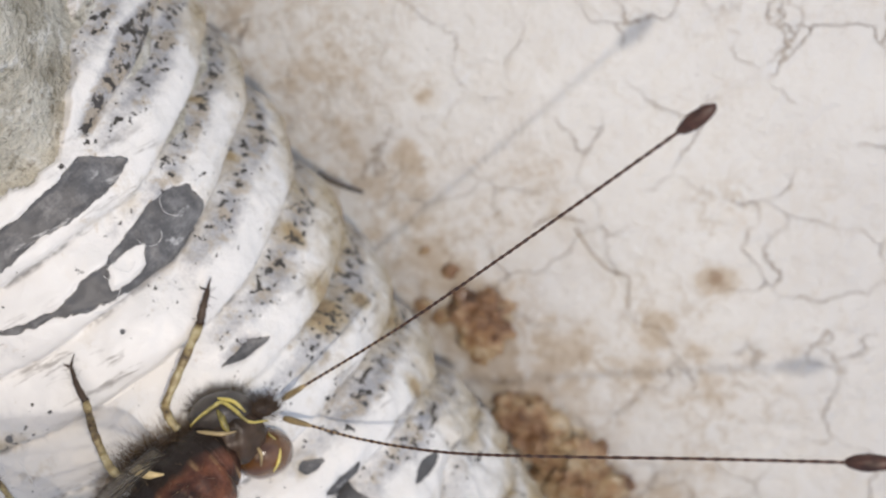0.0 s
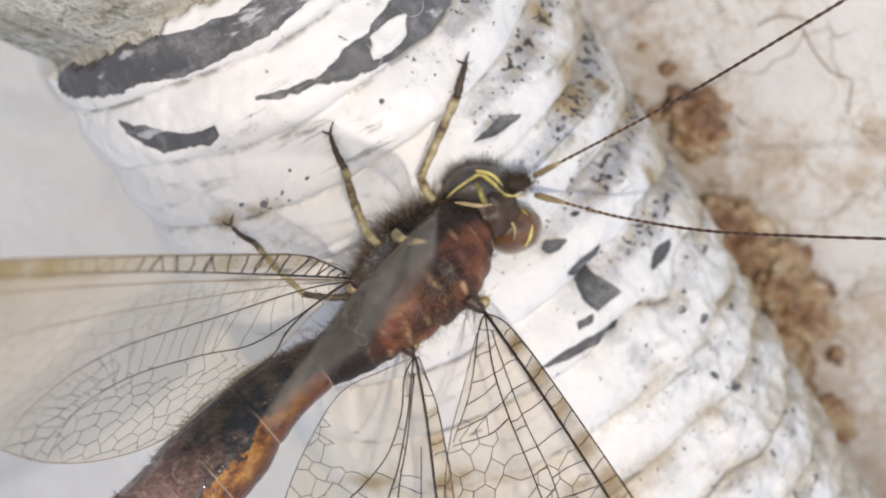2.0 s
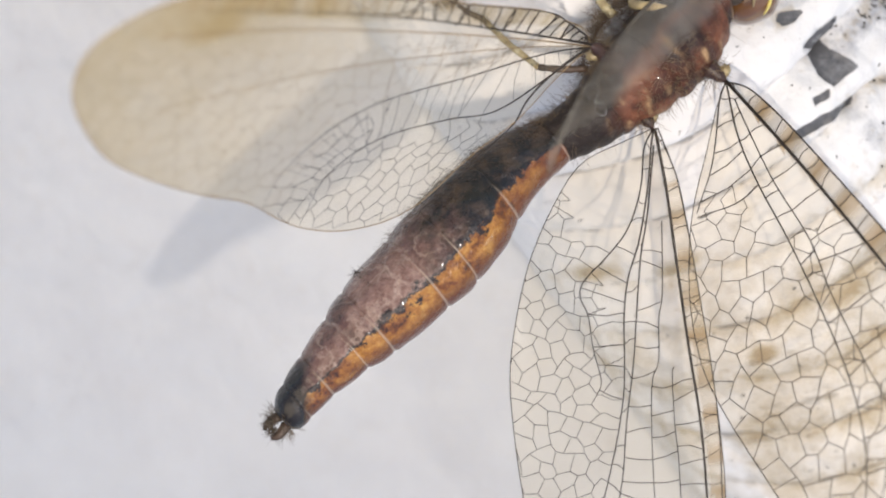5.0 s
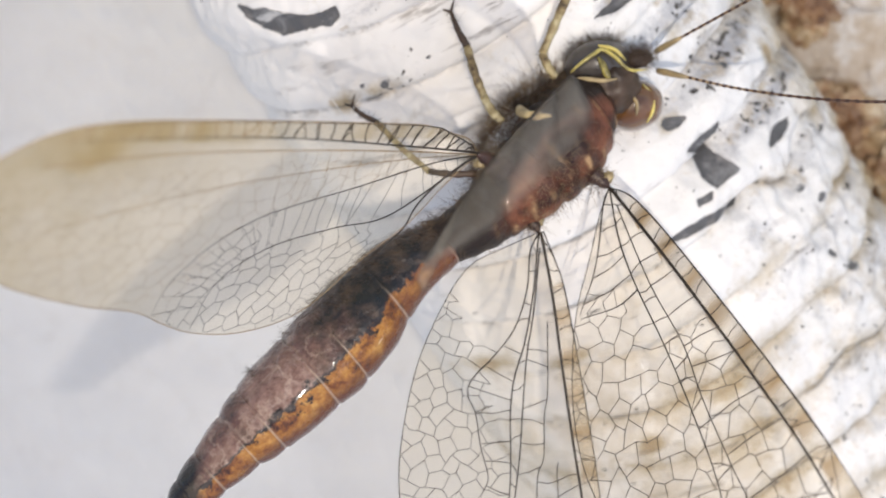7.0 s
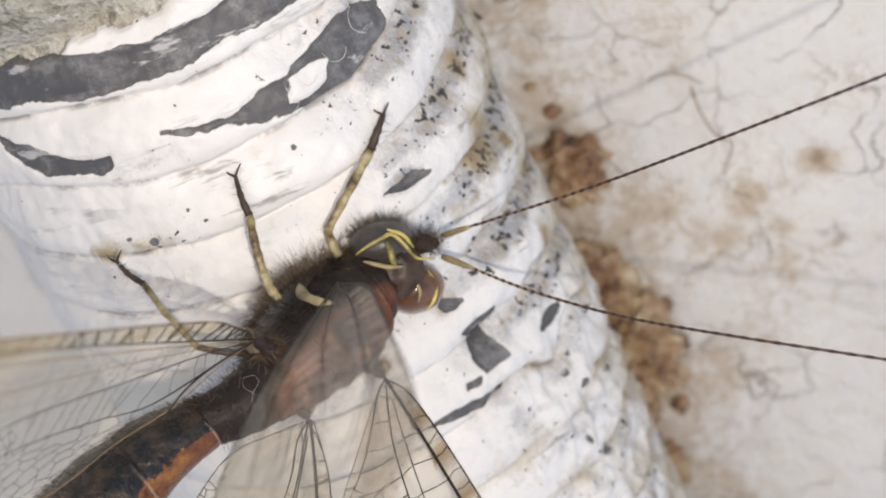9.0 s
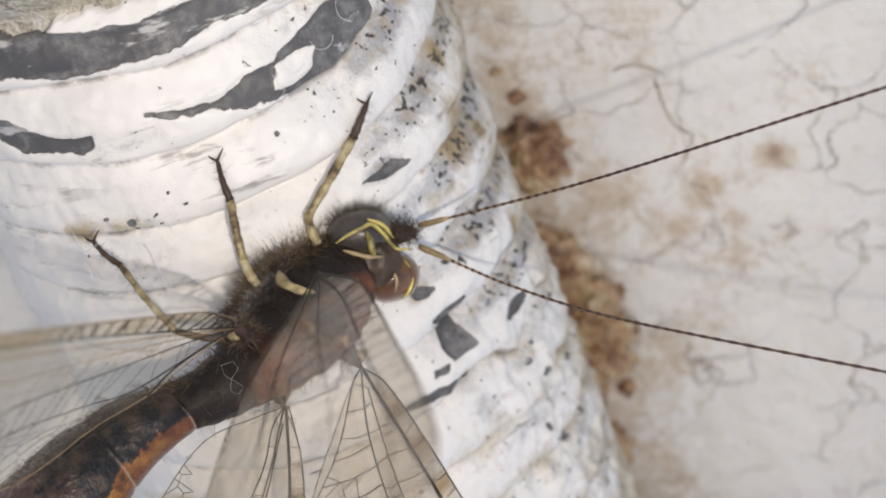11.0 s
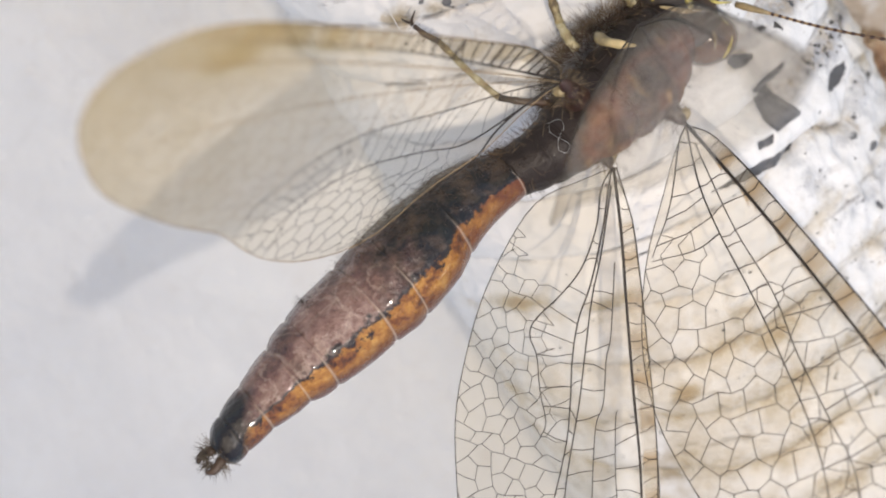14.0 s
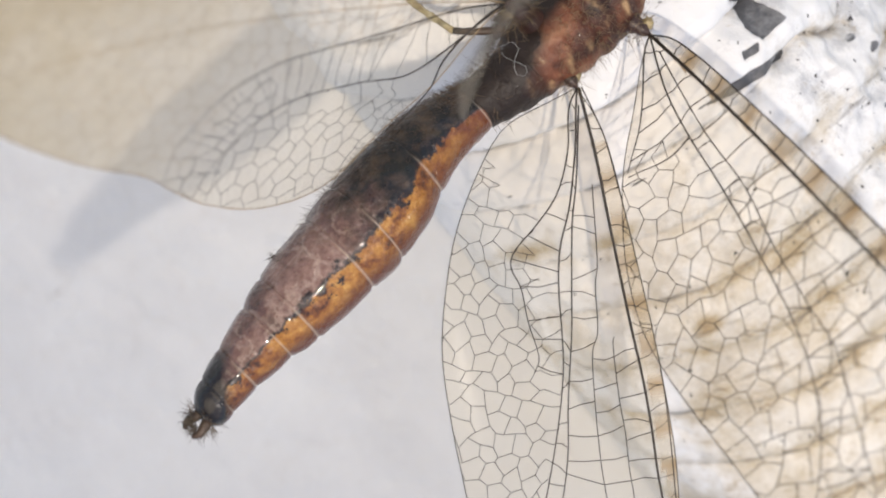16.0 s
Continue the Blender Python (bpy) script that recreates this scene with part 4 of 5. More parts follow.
face_line([(2.45, -0.7, -1.75), (2.9, -1.5, -1.9), (2.75, -2.4, -2.0), (2.3, -3.0, -2.2)], 0.13, YELLOW, "eye_streak", "thin yellow streak")
face_line([(1.5, -1.2, -1.4), (1.75, -1.9, -1.45), (1.6, -2.6, -1.6)], 0.12, STRAW, "eye_streak", "thin straw streak")
tuft = [(GREY_EYE + (F_RIGHT * w[0] * 1.9 + F_UP * w[1] * 1.35 + TOWARD * w[2] * 1.6), F_RIGHT * w[0] + F_UP * (w[1] + 0.3)) for w in (unit((q[0], abs(q[1]) + 0.4, q[2] * 0.6)) for q in np.random.RandomState(2).normal(size=(520, 3)))]
part("head_hair", mesh_from("head_hair", *hairs(tuft, 0.75, 3, 0.35, 0.013)), HAIR, head, "dark bristly tuft")
part("face_plate", mesh_from("face_plate", *ball(face_at(1.9, 0.55, -0.4), [F_RIGHT * 1.0, F_UP * 0.5, TOWARD * 0.7], 24, 16, 0.25, 2.5)), DARK, head)
tuft = [(face_at(1.9, 0.6, -0.3) + F_RIGHT * w[0] * 0.9 + F_UP * w[1] * 0.5 + TOWARD * w[2] * 0.6, w + F_UP * 0.5) for w in np.random.RandomState(6).normal(size=(900, 3)) * 0.6]
part("face_hair", mesh_from("face_hair", *hairs(tuft, 0.75, 7, 0.4, 0.014)), BROWN_HAIR, head, "dark bristly tuft")
tuft = [(face_at(0.2, -0.6, -0.3) + F_RIGHT * w[0] * 1.4 + F_UP * w[1] * 0.3, w) for w in np.random.RandomState(16).normal(size=(160, 3)) * 0.6]
part("face_hair", mesh_from("face_hair", *hairs(tuft, 0.5, 17, 0.4, 0.013)), DARK, head, "dark bristly tuft")


def antenna(points, seed):
    path = spline(points, 220)
    rad = np.full(220, 0.085)
    rad[4:] *= 1 + 0.20 * np.sin(np.arange(216) * 1.45)
    v, f = tube(path, rad, 8)
    each = len(v) // 220
    ring = np.repeat(0.5 + 0.5 * np.sin(np.arange(220) * 1.45), each)
    out = np.repeat(np.clip((np.arange(220) - 10) / 70.0, 0.0 if seed > 1.5 else 0.6, 1), each)
    ring, out = (np.pad(q, (0, len(v) - len(q)), mode="edge") for q in (ring, out))
    shaft = part("antenna", mesh_from("antenna", v, f, attrs={"ring": ring, "out": out}), RINGED, fly, "long thin ringed dark brown antenna")
    d0 = unit(path[6] - path[0])
    part("scape", mesh_from("scape", *tube([path[0] - d0 * 1.3, path[0] - d0 * 0.8, path[0] + d0 * 0.3, path[0] + d0 * 0.8], [0.17, 0.22, 0.17, 0.10], 10)), STRAW, shaft, "straw-yellow antenna base")
    d = unit(path[-1] - path[-12])
    e = unit(np.cross(d, [0.4, 0.2, 1]))
    v, f = ball(path[-1] + d * 0.9, [d * 1.2, e * 0.43, np.cross(d, e) * 0.36], 24, 16, 0.12, 3, seed)
    part("club", mesh_from("club", v, f), CLAW, shaft, "dark oval club")


antenna([(16.9, 5.6, 28.7), (25.8, 7.7, 31.1), (35.2, 10.3, 33.5), (45.8, 13.4, 36.3)], 1.0)
antenna([(16.7, 4.0, 29.9), (20.7, 2.3, 31.7), (25.7, 0.65, 33.6), (31.4, -0.7, 35.4), (40.1, -2.6, 38.0), (47.0, -4.15, 40.1)], 2.0)


def leg(names, points, radii, mats, spines):
    top = None
    for i in range(len(points) - 1):
        a, b = np.array(points[i], float), np.array(points[i + 1], float)
        pth = spline([a, (a + b) / 2 + np.array([0, 0, 0.2]), b], 10)
        ob = part(names[i], mesh_from(names[i], *tube(pth, np.linspace(radii[i], radii[i + 1], 10) * (1 + 0.10 * np.sin(np.linspace(0, 3.14, 10)) + 0.16 * np.sin(np.arange(10) * 2.4 + i)), 10)), mats[i], fly if top is None else top)
        top = top or ob
        rnd = np.random.RandomState(spines + i)
        roots = [(pth[rnd.randint(10)], rnd.normal(size=3)) for _ in range(60)]
        part("leg_bristle", mesh_from("leg_bristle", *hairs(roots, 0.7, spines + i, 0.2, 0.010)), DARK, top)
    tip = np.array(points[-1], float)
    v, f = [], []
    for way in ((-0.5, 0.3, -0.1), (0.4, 0.5, -0.1)):
        tube(spline([tip, tip + np.array(way) * 0.7, tip + np.array(way) * 1.1 + np.array([0, 0, -0.2])], 5), np.linspace(0.09, 0.03, 5), 6, v, f)
    part("claw", mesh_from("claw", v, f), DARK, top)


leg(("femur", "tibia", "tarsus"), [(10.6, 7.2, 32.2), (10.3, 8.7, 31.7), (13.35, 11.7, 28.5), (14.4, 13.2, 27.5)], [0.26, 0.24, 0.26, 0.15], [MOTTLED, MOTTLED, DARK], 20)
leg(("femur", "tibia", "tarsus"), [(7.4, 6.6, 35.0), (6.9, 8.2, 34.6), (6.75, 11.2, 33.1), (6.3, 13.2, 31.9)], [0.27, 0.24, 0.23, 0.10], [MOTTLED, MOTTLED, DARK], 30)
leg(("femur", "tibia", "tarsus"), [(5.6, 5.0, 37.6), (3.2, 6.3, 38.2), (0.1, 9.4, 35.3), (-1.5, 10.6, 34.2)], [0.2, 0.18, 0.18, 0.12], [DARK, MOTTLED, DARK], 40)


fibre("silk_thread", "fine white silk thread caught on the insect's waist", "silk", [(5.9, 4.9, 40.2), (6.5, 4.85, 39.9), (6.6, 4.3, 39.8), (6.2, 3.9, 40.1), (6.0, 3.3, 40.25), (6.3, 2.9, 40.1), (6.55, 3.3, 39.95), (6.25, 3.9, 40.2), (5.9, 4.4, 40.25), (5.95, 4.8, 40.2)], 0.006, WEB)

# ---- wings ----
def outline_mid(outline, u):
    """The middle of the wing across, at u."""
    k = max(range(len(outline)), key=lambda i: outline[i][0])
    a, b = outline[:k + 1], outline[k:] + [outline[0]]
    va = np.interp(u, [p[0] for p in a], [p[1] for p in a])
    b = b[::-1]
    return 0.5 * (va + np.interp(u, [p[0] for p in b], [p[1] for p in b]))


def wing(name, label, base, tip, normal, outline, length, rays, ladders, comb, tint_of, film, seed, cell=1.3, thin=0.02, pale_rays=(), faint=None, cup=0.0):
    """A flat veined wing. outline: from the base along the front edge round the tip and back, in parts of the length.
    rays: long veins (points, thick, thin). ladders: pairs of rays joined by cross veins, and their spacing. comb: where the small cells lie."""
    rnd = random.Random(seed)
    B, nrm = np.array(base, float), unit(normal)
    D = np.array(tip, float) - B
    D = unit(D - nrm * (D @ nrm))
    E = np.cross(nrm, D)
    ring = spline(outline + [outline[0]], 150)[:-1]

    def at(u, v, lift=0.0):
        sag = 0.14 * math.sin(v * 34 + seed) * min(1, abs(v) * 7)
        bow = cup * math.sin(math.pi * min(1.0, max(0.0, u))) * (1 - (7 * v) ** 2)
        return B + D * (u * length) + E * (v * length) + nrm * (lift + sag + bow)

    poly = [tuple(p) for p in ring]
    vv, ff, tn = [], [], []
    levels = 22
    cu = np.array([np.interp(p[0], [0, 1], [0.02, 0.96]) for p in ring])
    cv = np.interp(cu, [0, 0.3, 0.6, 1], [0.0, outline_mid(outline, 0.3), outline_mid(outline, 0.6), outline_mid(outline, 0.92)])
    for k in range(levels + 1):
        w = k / levels
        for (pu, pv), mu, mv in zip(ring, cu, cv):
            u, v = pu * (1 - w) + mu * w, pv * (1 - w) + mv * w
            vv.append(at(u, v))
            tn.append(tint_of(u, v))
    m = len(ring)
    for k in range(levels):
        for j in range(m):
            a, b = k * m + j, k * m + (j + 1) % m
            ff.append((a, b, b + m, a + m))
    sheet = part(name, mesh_from(name, vv, ff, attrs={"tint": tn}), film, fly, label)
    edge = [tuple(p) for p in ring[::2]]
    part("wing_rim", mesh_from("wing_rim", *tube([at(u, v, 0.02) for u, v in edge + edge[:1]], 0.027, 5)), AMBER_VEIN if pale_rays else VEIN, sheet)
    curves = []
    for q_, (pts, r0, r1) in enumerate(rays):
        P = spline(pts, 40)
        curves.append(P)
        part("long_vein", mesh_from("long_vein", *tube([at(u, v, 0.02) for u, v in P], 0.8 * np.linspace(r0, r1, 40), 6)), AMBER_VEIN if q_ in pale_rays else VEIN, sheet)
    tv, tf, ov, of = [], [], [], []
    for i, j, gap, *wide in ladders:
        P, Q = curves[i], curves[j]
        run = np.concatenate([[0], np.cumsum(np.hypot(*np.diff(P, axis=0).T))]) * length
        d = gap * 0.6
        while d < run[-1]:
            k = int(np.searchsorted(run, d))
            p = P[min(k, 39)]
            q = Q[int(np.argmin(np.hypot(Q[:, 0] - p[0] - 0.012 * rnd.uniform(-1, 1), Q[:, 1] - p[1])))]
            if 0.006 < np.hypot(*(p - q)) < 0.14:
                mdl = (p + q) / 2 + np.array([rnd.uniform(-0.005, 0.005), 0])
                outer = i in pale_rays or (faint is not None and mdl[0] > 0.52)
                tube([at(*p, 0.02), at(*mdl, 0.02), at(*q, 0.02)], (wide[0] * (1 - 0.6 * mdl[0]) if wide else 1.2 * thin), 4, ov if outer else tv, of if outer else tf)
            d += gap * rnd.uniform(0.8, 1.25)
    du, dv = 1.16 * cell / length, cell / length
    us = np.array([p[0] for p in poly])
    vs = np.array([p[1] for p in poly])
    nu_, nv_ = int((us.max() - us.min()) / du) + 2, int((vs.max() - vs.min()) / dv) + 2
    pts = {}
    for i in range(2 * nu_):
        for j in range(nv_):
            u = us.min() + i * 0.5 * du
            v = vs.min() + j * dv + (dv * 0.36 if (i + j) % 2 else 0.0)
            pts[i, j] = (u + rnd.uniform(-0.22, 0.22) * du, v + rnd.uniform(-0.22, 0.22) * dv)
    keys = list(pts)
    arr = np.array([pts[k] for k in keys])
    dep = dict(zip(keys, inside_depth(arr[:, 0], arr[:, 1], poly)))
    edges = [((i, j), q) for (i, j) in keys for q in [(i + 1, j)] + ([(i, j + 1)] if (i + j) % 2 else [])
             if q in pts and dep[i, j] > -0.012 and dep[q] > 0.0 and comb(*pts[i, j])]
    ends = collections.Counter(k for edge_ in edges for k in edge_)
    stops = np.vstack(curves + [ring])
    for k in ends:
        if dep[k] < 0.002:
            pts[k] = tuple(ring[int(np.argmin(np.hypot(ring[:, 0] - pts[k][0], ring[:, 1] - pts[k][1])))])
    for a_, b_ in edges:
        p, q = pts[a_], pts[b_]
        pale = faint is not None and faint(*p)
        links = [(p, q)]
        for k in (a_, b_):
            if ends[k] == 1 and dep[k] >= 0.002:
                gap = np.hypot(stops[:, 0] - pts[k][0], stops[:, 1] - pts[k][1])
                if gap.min() < 1.7 * dv:
                    links.append((pts[k], tuple(stops[int(np.argmin(gap))])))
        if len(links) == 1 and any(ends[k] == 1 and dep[k] >= 0.002 for k in (a_, b_)):
            continue
        for p, q in links:
            tube([at(*p, 0.02), at(*q, 0.02)], 0.6 * thin if pale else thin, 3, ov if pale else tv, of if pale else tf)
    if ov:
        tagged(part("cross_vein", mesh_from("cross_vein", ov, of), AMBER_VEIN, sheet), kind="stuff")
    if tv:
        tagged(part("cross_vein", mesh_from("cross_vein", tv, tf), FINE_VEIN, sheet), kind="stuff")
    return sheet


def stripes(u, gap):
    return 0.5 + 0.5 * math.sin(u * 2 * math.pi / gap)


LEFT_HIND = [(0, 0), (0.05, -0.035), (0.11, -0.052), (0.19, -0.072), (0.26, -0.078), (0.46, -0.09), (0.68, -0.10), (0.81, -0.102), (0.90, -0.09), (0.96, -0.06), (0.993, -0.02), (0.995, 0.03),
             (0.965, 0.085), (0.90, 0.15), (0.80, 0.205), (0.70, 0.245), (0.60, 0.272), (0.53, 0.308), (0.45, 0.342), (0.34, 0.366), (0.23, 0.345), (0.14, 0.25), (0.07, 0.14), (0.02, 0.04)]
LEFT_RAYS = [([(0.03, -0.02), (0.11, -0.05), (0.19, -0.071), (0.46, -0.088), (0.68, -0.098), (0.85, -0.098)], 0.06, 0.006),
             ([(0, 0.0), (0.02, -0.005), (0.25, -0.035), (0.47, -0.06), (0.67, -0.072), (0.88, -0.075)], 0.10, 0.006), ([(0.0, 0.002), (0.2, -0.018), (0.45, -0.036), (0.7, -0.045), (0.9, -0.035)], 0.05, 0.03),
             ([(0, 0.005), (0.08, 0.009), (0.16, 0.025), (0.27, 0.055), (0.38, 0.078), (0.457, 0.099), (0.528, 0.14), (0.556, 0.2), (0.567, 0.282)], 0.055, 0.009),
             ([(0, 0.005), (0.015, 0.018), (0.08, 0.085), (0.16, 0.13), (0.27, 0.137), (0.40, 0.165), (0.46, 0.24), (0.47, 0.33)], 0.075, 0.009),
             ([(0, 0.005), (0.035, 0.036), (0.08, 0.11), (0.08, 0.17), (0.11, 0.25), (0.2, 0.36)], 0.09, 0.02),
             ([(0.05, 0.0), (0.2, 0.0), (0.4, 0.01), (0.6, 0.03), (0.85, 0.08)], 0.03, 0.02)]
wing("hind_wing", "clear wing with a brown-banded front edge and amber tip", (7.4, 7.0, 40.0), (0.6, 22.6, 68.8), (0.509, -0.701, 0.5), LEFT_HIND, 33.45, LEFT_RAYS,
     [(1, 0, 0.62, 0.042), (2, 3, 0.95, 0.011), (3, 4, 0.95, 0.014)], lambda u, v: (v > 0.155 and u > 0.12) or (u > 0.42 and v > -0.02) or (u > 0.15 and -0.02 < v < 0.19 * u - 0.005),
     lambda u, v: min(1.0, max(0.06, 1.25 * (u - 0.40) + 1.4 * max(0, 0.03 - v) * max(0, min(1, 3 * u - 1))) + (0.6 * (0.35 + 0.65 * stripes(u, 0.0185)) if v < -0.035 - 0.045 * u and u > 0.06 else 0)
                        + 0.55 * math.exp(-((u - 0.84) / 0.07) ** 2 - ((v + 0.058) / 0.03) ** 2)), AMBER_WING, 3, 1.05, 0.015, pale_rays=(2, 6), faint=lambda u, v: u > 0.48 + 0.3 * max(0, v - 0.1) or v < 0.02 + 0.17 * u)

RIGHT_HIND = [(0, 0), (0.06, 0.022), (0.12, 0.032), (0.25, 0.036), (0.4, 0.037), (0.55, 0.035), (0.7, 0.024), (0.85, -0.01), (0.96, -0.08), (0.99, -0.15), (0.95, -0.25), (0.84, -0.33), (0.70, -0.352),
              (0.61, -0.353), (0.51, -0.35), (0.40, -0.34), (0.30, -0.312), (0.20, -0.27), (0.11, -0.209), (0.04, -0.143), (0.015, -0.06)]
RIGHT_HIND_RAYS = [([(0.0, 0.008), (0.06, 0.022), (0.12, 0.031), (0.3, 0.036), (0.55, 0.034), (0.8, 0.004)], 0.05, 0.04),
                   ([(0, 0.003), (0.118, 0.006), (0.24, 0.003), (0.41, 0.0), (0.52, 0.0), (0.61, -0.004), (0.69, -0.011), (0.79, -0.018), (0.9, -0.05)], 0.11, 0.07),
                   ([(0, 0), (0.038, -0.011), (0.105, -0.028), (0.199, -0.061), (0.264, -0.094), (0.332, -0.113), (0.41, -0.125), (0.488, -0.141), (0.603, -0.181), (0.73, -0.24), (0.85, -0.31)], 0.07, 0.035),
                   ([(0.03, -0.004), (0.153, -0.037), (0.229, -0.063), (0.337, -0.09), (0.413, -0.108), (0.529, -0.141), (0.637, -0.167), (0.741, -0.211), (0.87, -0.29)], 0.06, 0.035),
                   ([(0.17, -0.012), (0.301, -0.033), (0.345, -0.047), (0.423, -0.061), (0.46, -0.08), (0.549, -0.096), (0.65, -0.109), (0.762, -0.121), (0.9, -0.18)], 0.04, 0.03),
                   ([(0.44, -0.034), (0.458, -0.04), (0.548, -0.05), (0.61, -0.053), (0.671, -0.06), (0.763, -0.069), (0.92, -0.11)], 0.035, 0.03),
                   ([(0, 0), (0.035, -0.024), (0.103, -0.041), (0.171, -0.077), (0.217, -0.127), (0.253, -0.174), (0.281, -0.186), (0.318, -0.177), (0.379, -0.178), (0.441, -0.173), (0.468, -0.188)], 0.06, 0.03)]
wing("hind_wing", "clear veined wing with an amber-banded front edge", (7.9, 0.6, 38.5), (3.1, -27.4, 51.0), (0.596, 0.241, 0.766), RIGHT_HIND, 31.0, RIGHT_HIND_RAYS,
     [(1, 0, 1.15, 0.03), (2, 3, 1.35), (4, 3, 1.5), (5, 4, 1.3), (5, 1, 1.3), (6, 2, 1.6)], lambda u, v: (u > 0.06 and v < -0.15 - 0.3 * max(0, 0.22 - u) - 0.33 * max(0, u - 0.45)) or u > 0.85,
     lambda u, v: (0.25 + 0.7 * stripes(u, 0.075) ** 1.5) if v > 0.004 - 0.03 * max(0, u - 0.5) and u > 0.1 else 0.06, CLEAR_WING, 5, 0.95, 0.022)

RIGHT_FORE = [(0, 0), (0.045, 0.018), (0.10, 0.024), (0.19, 0.024), (0.37, 0.018), (0.5, 0.012), (0.65, 0.0), (0.82, -0.03), (0.95, -0.10), (0.995, -0.17), (0.97, -0.26), (0.86, -0.335), (0.71, -0.373),
              (0.635, -0.373), (0.42, -0.359), (0.305, -0.33), (0.2, -0.27), (0.1, -0.16), (0.03, -0.06)]
RIGHT_FORE_RAYS = [([(0.0, 0.0), (0.045, 0.018), (0.10, 0.023), (0.19, 0.0235), (0.37, 0.0175), (0.5, 0.011), (0.65, 0.0)], 0.06, 0.05),
                   ([(0, 0), (0.018, 0.0), (0.18, -0.004), (0.33, -0.011), (0.5, -0.022), (0.65, -0.036), (0.9, -0.08)], 0.14, 0.06),
                   ([(0, 0), (0.015, -0.008), (0.10, -0.050), (0.192, -0.078), (0.296, -0.10), (0.417, -0.13), (0.56, -0.172), (0.66, -0.228), (0.75, -0.33)], 0.07, 0.03),
                   ([(0.192, -0.078), (0.18, -0.127), (0.14, -0.19)], 0.06, 0.03),
                   ([(0.04, -0.01), (0.085, -0.023), (0.213, -0.056), (0.335, -0.076), (0.434, -0.109), (0.55, -0.137), (0.64, -0.16), (0.8, -0.25)], 0.05, 0.03),
                   ([(0, 0), (0.012, -0.026), (0.06, -0.08), (0.10, -0.131), (0.134, -0.186)], 0.07, 0.03)]
wing("fore_wing", "clear veined wing with a brown-chequered front edge", (12.06, 0.81, 35.9), (28.9, -13.6, 61.7), (-0.25, 0.76, 0.59), RIGHT_FORE, 34.0, RIGHT_FORE_RAYS,
     [(1, 0, 1.35, 0.032), (2, 4, 1.5), (1, 4, 2.2), (5, 2, 1.5)], lambda u, v: u > 0.14 and v < -0.03 and (v < -0.13 or u > 0.3),
     lambda u, v: (0.22 + 0.78 * stripes(u, 0.082) ** 1.5) if v > -0.002 - 0.045 * u and u > 0.05 else 0.10, CLEAR_WING, 8, 1.3, 0.026)

LEFT_FORE = [(0, 0), (0.086, 0.031), (0.25, 0.092), (0.40, 0.121), (0.53, 0.140), (0.695, 0.164), (0.86, 0.178), (0.945, 0.164), (0.995, 0.133), (0.99, 0.094), (0.93, 0.033), (0.875, -0.02),
             (0.75, -0.097), (0.59, -0.175), (0.533, -0.167), (0.39, -0.117), (0.22, -0.061), (0.083, -0.02)]
LEFT_FORE_RAYS = [([(0, 0.0), (0.086, 0.029), (0.25, 0.090), (0.40, 0.119), (0.53, 0.138), (0.695, 0.162), (0.86, 0.176)], 0.06, 0.03),
                  ([(0, 0), (0.086, 0.018), (0.25, 0.060), (0.40, 0.086), (0.6, 0.112), (0.75, 0.128), (0.93, 0.13)], 0.10, 0.03),
                  ([(0, 0), (0.2, 0.020), (0.4, 0.034), (0.6, 0.054), (0.8, 0.066), (0.95, 0.07)], 0.05, 0.012),
                  ([(0, 0), (0.2, -0.014), (0.4, -0.035), (0.6, -0.045), (0.8, -0.045)], 0.08, 0.012),
                  ([(0, 0), (0.15, -0.03), (0.3, -0.08), (0.47, -0.135)], 0.04, 0.012)]
wing("fore_wing", "clear veined wing raised away from the body", (11.16, 7.02, 35.27), (18.13, 13.2, 69.01), (-0.436, 0.897, -0.074), LEFT_FORE, 36.0, LEFT_FORE_RAYS,
     [(1, 0, 1.2, 0.03), (1, 2, 1.6), (2, 3, 1.6), (3, 4, 1.6)], lambda u, v: u > 0.3 and v < 0.09, lambda u, v: 0.6 if v > 0.012 + 0.17 * min(u, 0.6) and u > 0.06 else 0.12, DUSKY_WING, 11, 1.5, 0.008, cup=0.9)
part("wing_root", mesh_from("wing_root", *tube(spline([(8.6, 7.0, 34.4), (9.2, 7.0, 35.8), (10.2, 6.8, 36.6), (11.0, 6.4, 36.4)], 12), np.array([0.06, 0.18, 0.3, 0.36, 0.33, 0.26, 0.24, 0.27, 0.24, 0.17, 0.12, 0.05]), 10)), PALE_ROOT, fly, "pale yellow wing root")
for q in ((7.0, 6.2, 39.3), (12.0, 1.3, 35.4), (7.9, 1.1, 38.0)):
    part("wing_root", mesh_from("wing_root", *ball(q, [AX * 0.42, SIDE * 0.36, DORSAL * 0.3], 20, 14, 0.5, 3)), PALE_ROOT, fly, "pale wing root")

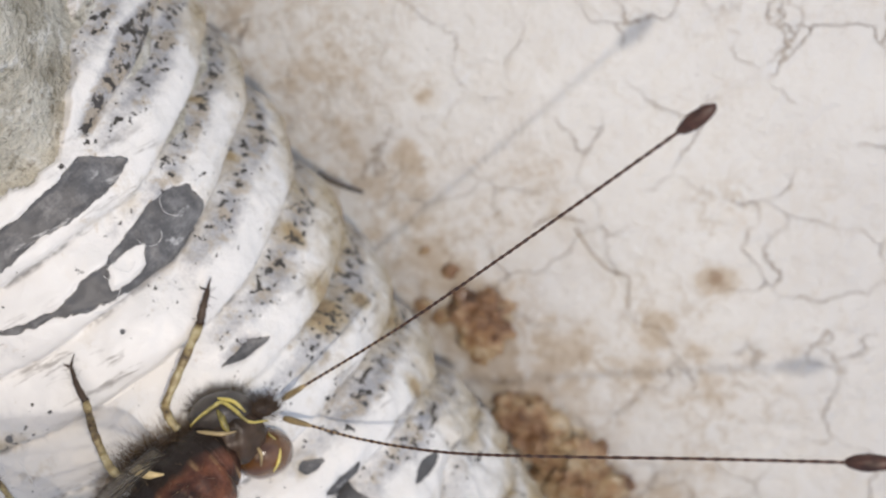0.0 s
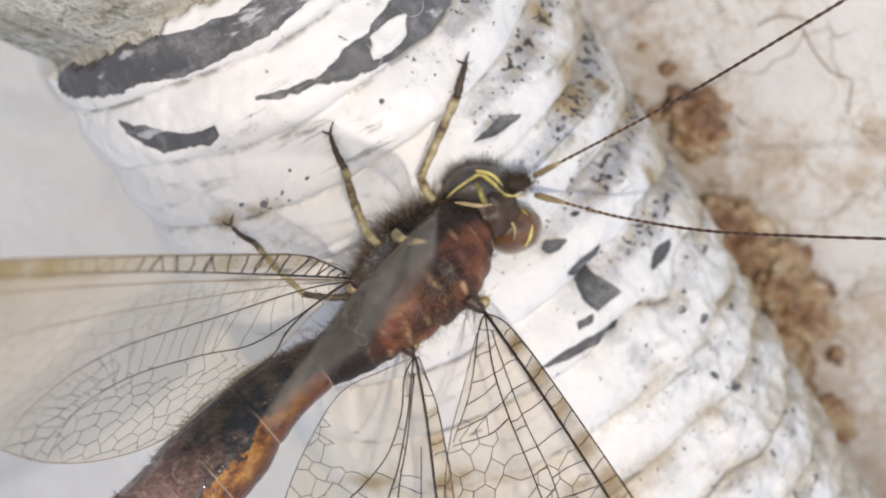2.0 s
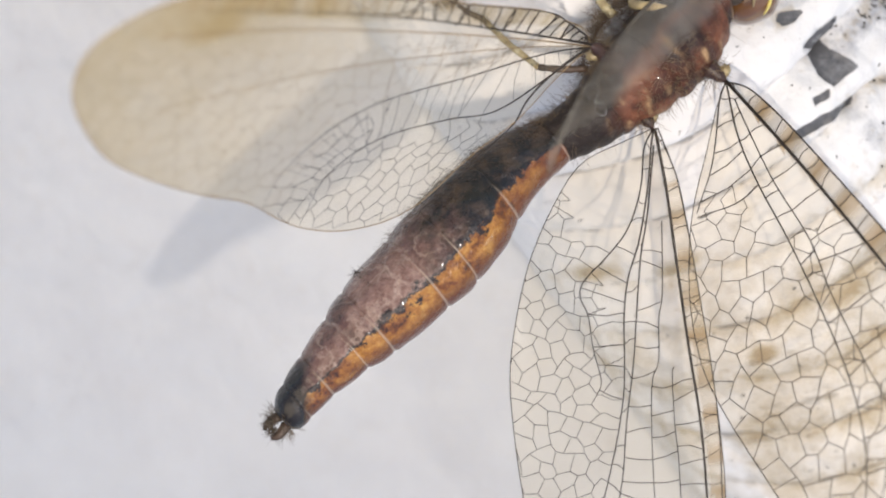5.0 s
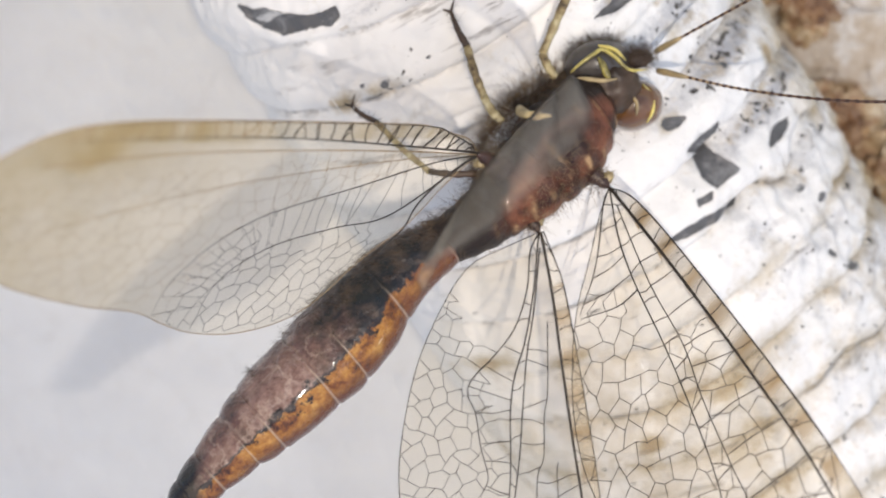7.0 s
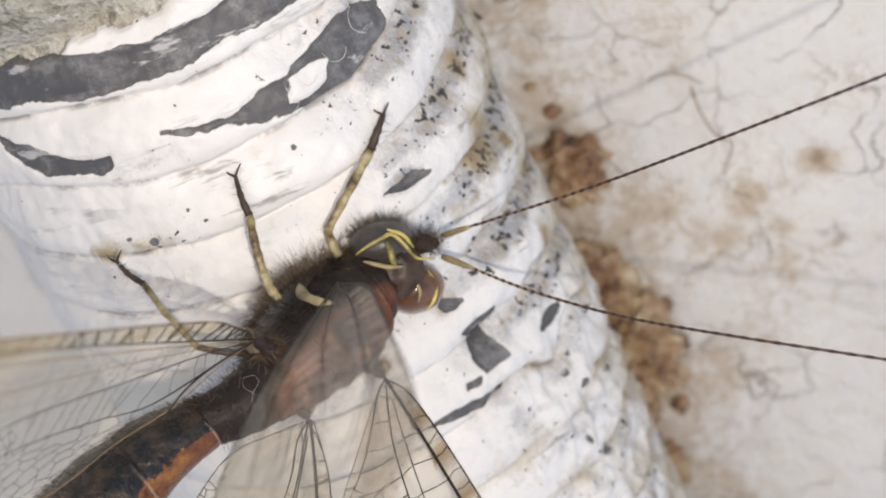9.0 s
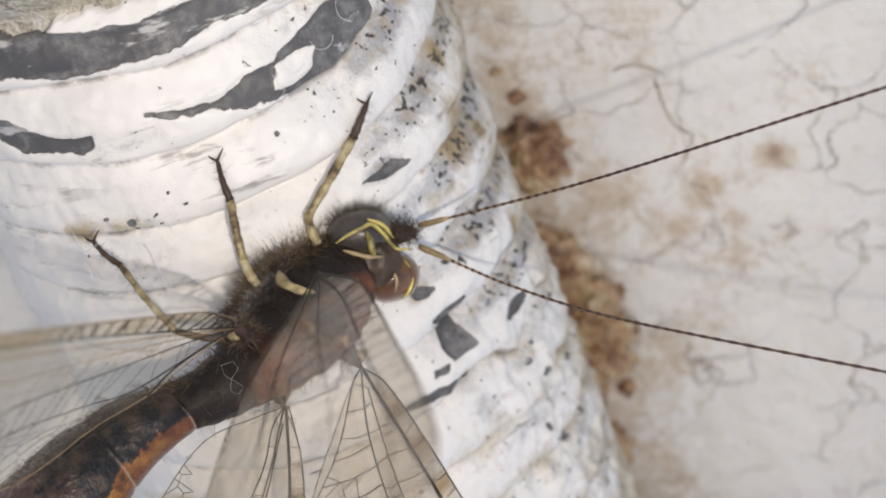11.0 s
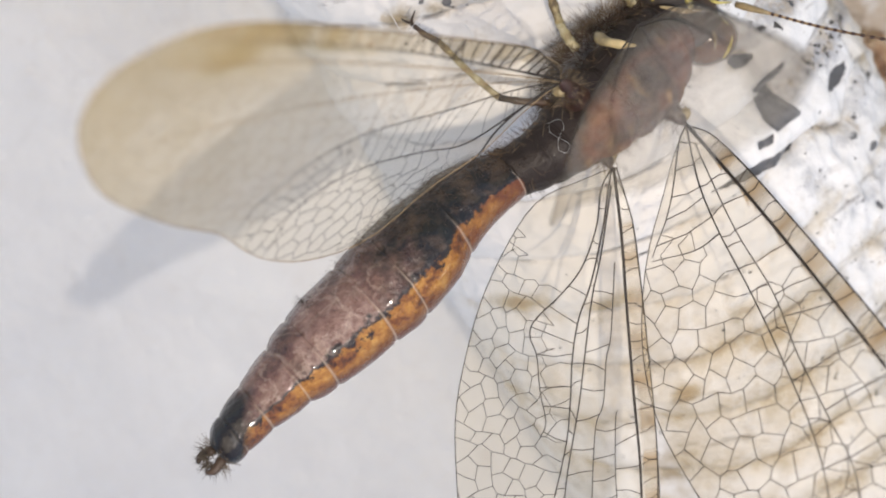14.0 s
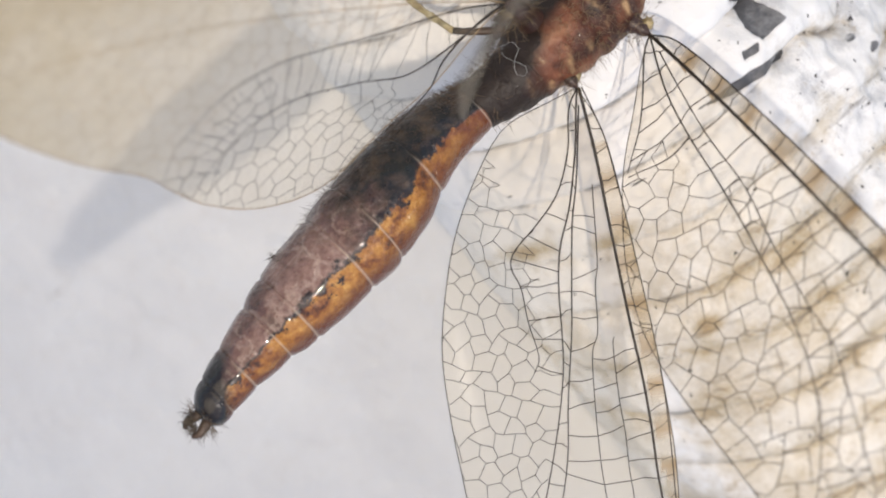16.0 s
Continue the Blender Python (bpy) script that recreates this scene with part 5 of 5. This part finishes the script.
for a_, b_, c_ in (((10.4, 2.9, 34.9), (11.5, 1.6, 35.6), (12.06, 0.81, 35.9)), ((7.0, 2.1, 37.4), (7.6, 1.3, 38.1), (7.9, 0.6, 38.5)), ((7.2, 4.6, 37.6), (7.4, 6.0, 39.0), (7.4, 7.0, 40.0))):
    hinge = part("wing_hinge", mesh_from("wing_hinge", *tube(spline([a_, b_, c_], 12), np.array([0.9, 0.85, 0.75, 0.6, 0.55, 0.6, 0.5, 0.36, 0.4, 0.3, 0.2, 0.1]), 12)), DARK_RED, fly, "dark hairy wing hinge")
    roots_ = [(np.array(b_) + q * 0.35, q) for q in np.random.RandomState(int(a_[0] * 10)).normal(size=(220, 3))]
    part("hinge_hair", mesh_from("hinge_hair", *hairs(roots_, 0.8, 51, 0.4, 0.013)), TAN_HAIR, hinge, "tan fuzz")

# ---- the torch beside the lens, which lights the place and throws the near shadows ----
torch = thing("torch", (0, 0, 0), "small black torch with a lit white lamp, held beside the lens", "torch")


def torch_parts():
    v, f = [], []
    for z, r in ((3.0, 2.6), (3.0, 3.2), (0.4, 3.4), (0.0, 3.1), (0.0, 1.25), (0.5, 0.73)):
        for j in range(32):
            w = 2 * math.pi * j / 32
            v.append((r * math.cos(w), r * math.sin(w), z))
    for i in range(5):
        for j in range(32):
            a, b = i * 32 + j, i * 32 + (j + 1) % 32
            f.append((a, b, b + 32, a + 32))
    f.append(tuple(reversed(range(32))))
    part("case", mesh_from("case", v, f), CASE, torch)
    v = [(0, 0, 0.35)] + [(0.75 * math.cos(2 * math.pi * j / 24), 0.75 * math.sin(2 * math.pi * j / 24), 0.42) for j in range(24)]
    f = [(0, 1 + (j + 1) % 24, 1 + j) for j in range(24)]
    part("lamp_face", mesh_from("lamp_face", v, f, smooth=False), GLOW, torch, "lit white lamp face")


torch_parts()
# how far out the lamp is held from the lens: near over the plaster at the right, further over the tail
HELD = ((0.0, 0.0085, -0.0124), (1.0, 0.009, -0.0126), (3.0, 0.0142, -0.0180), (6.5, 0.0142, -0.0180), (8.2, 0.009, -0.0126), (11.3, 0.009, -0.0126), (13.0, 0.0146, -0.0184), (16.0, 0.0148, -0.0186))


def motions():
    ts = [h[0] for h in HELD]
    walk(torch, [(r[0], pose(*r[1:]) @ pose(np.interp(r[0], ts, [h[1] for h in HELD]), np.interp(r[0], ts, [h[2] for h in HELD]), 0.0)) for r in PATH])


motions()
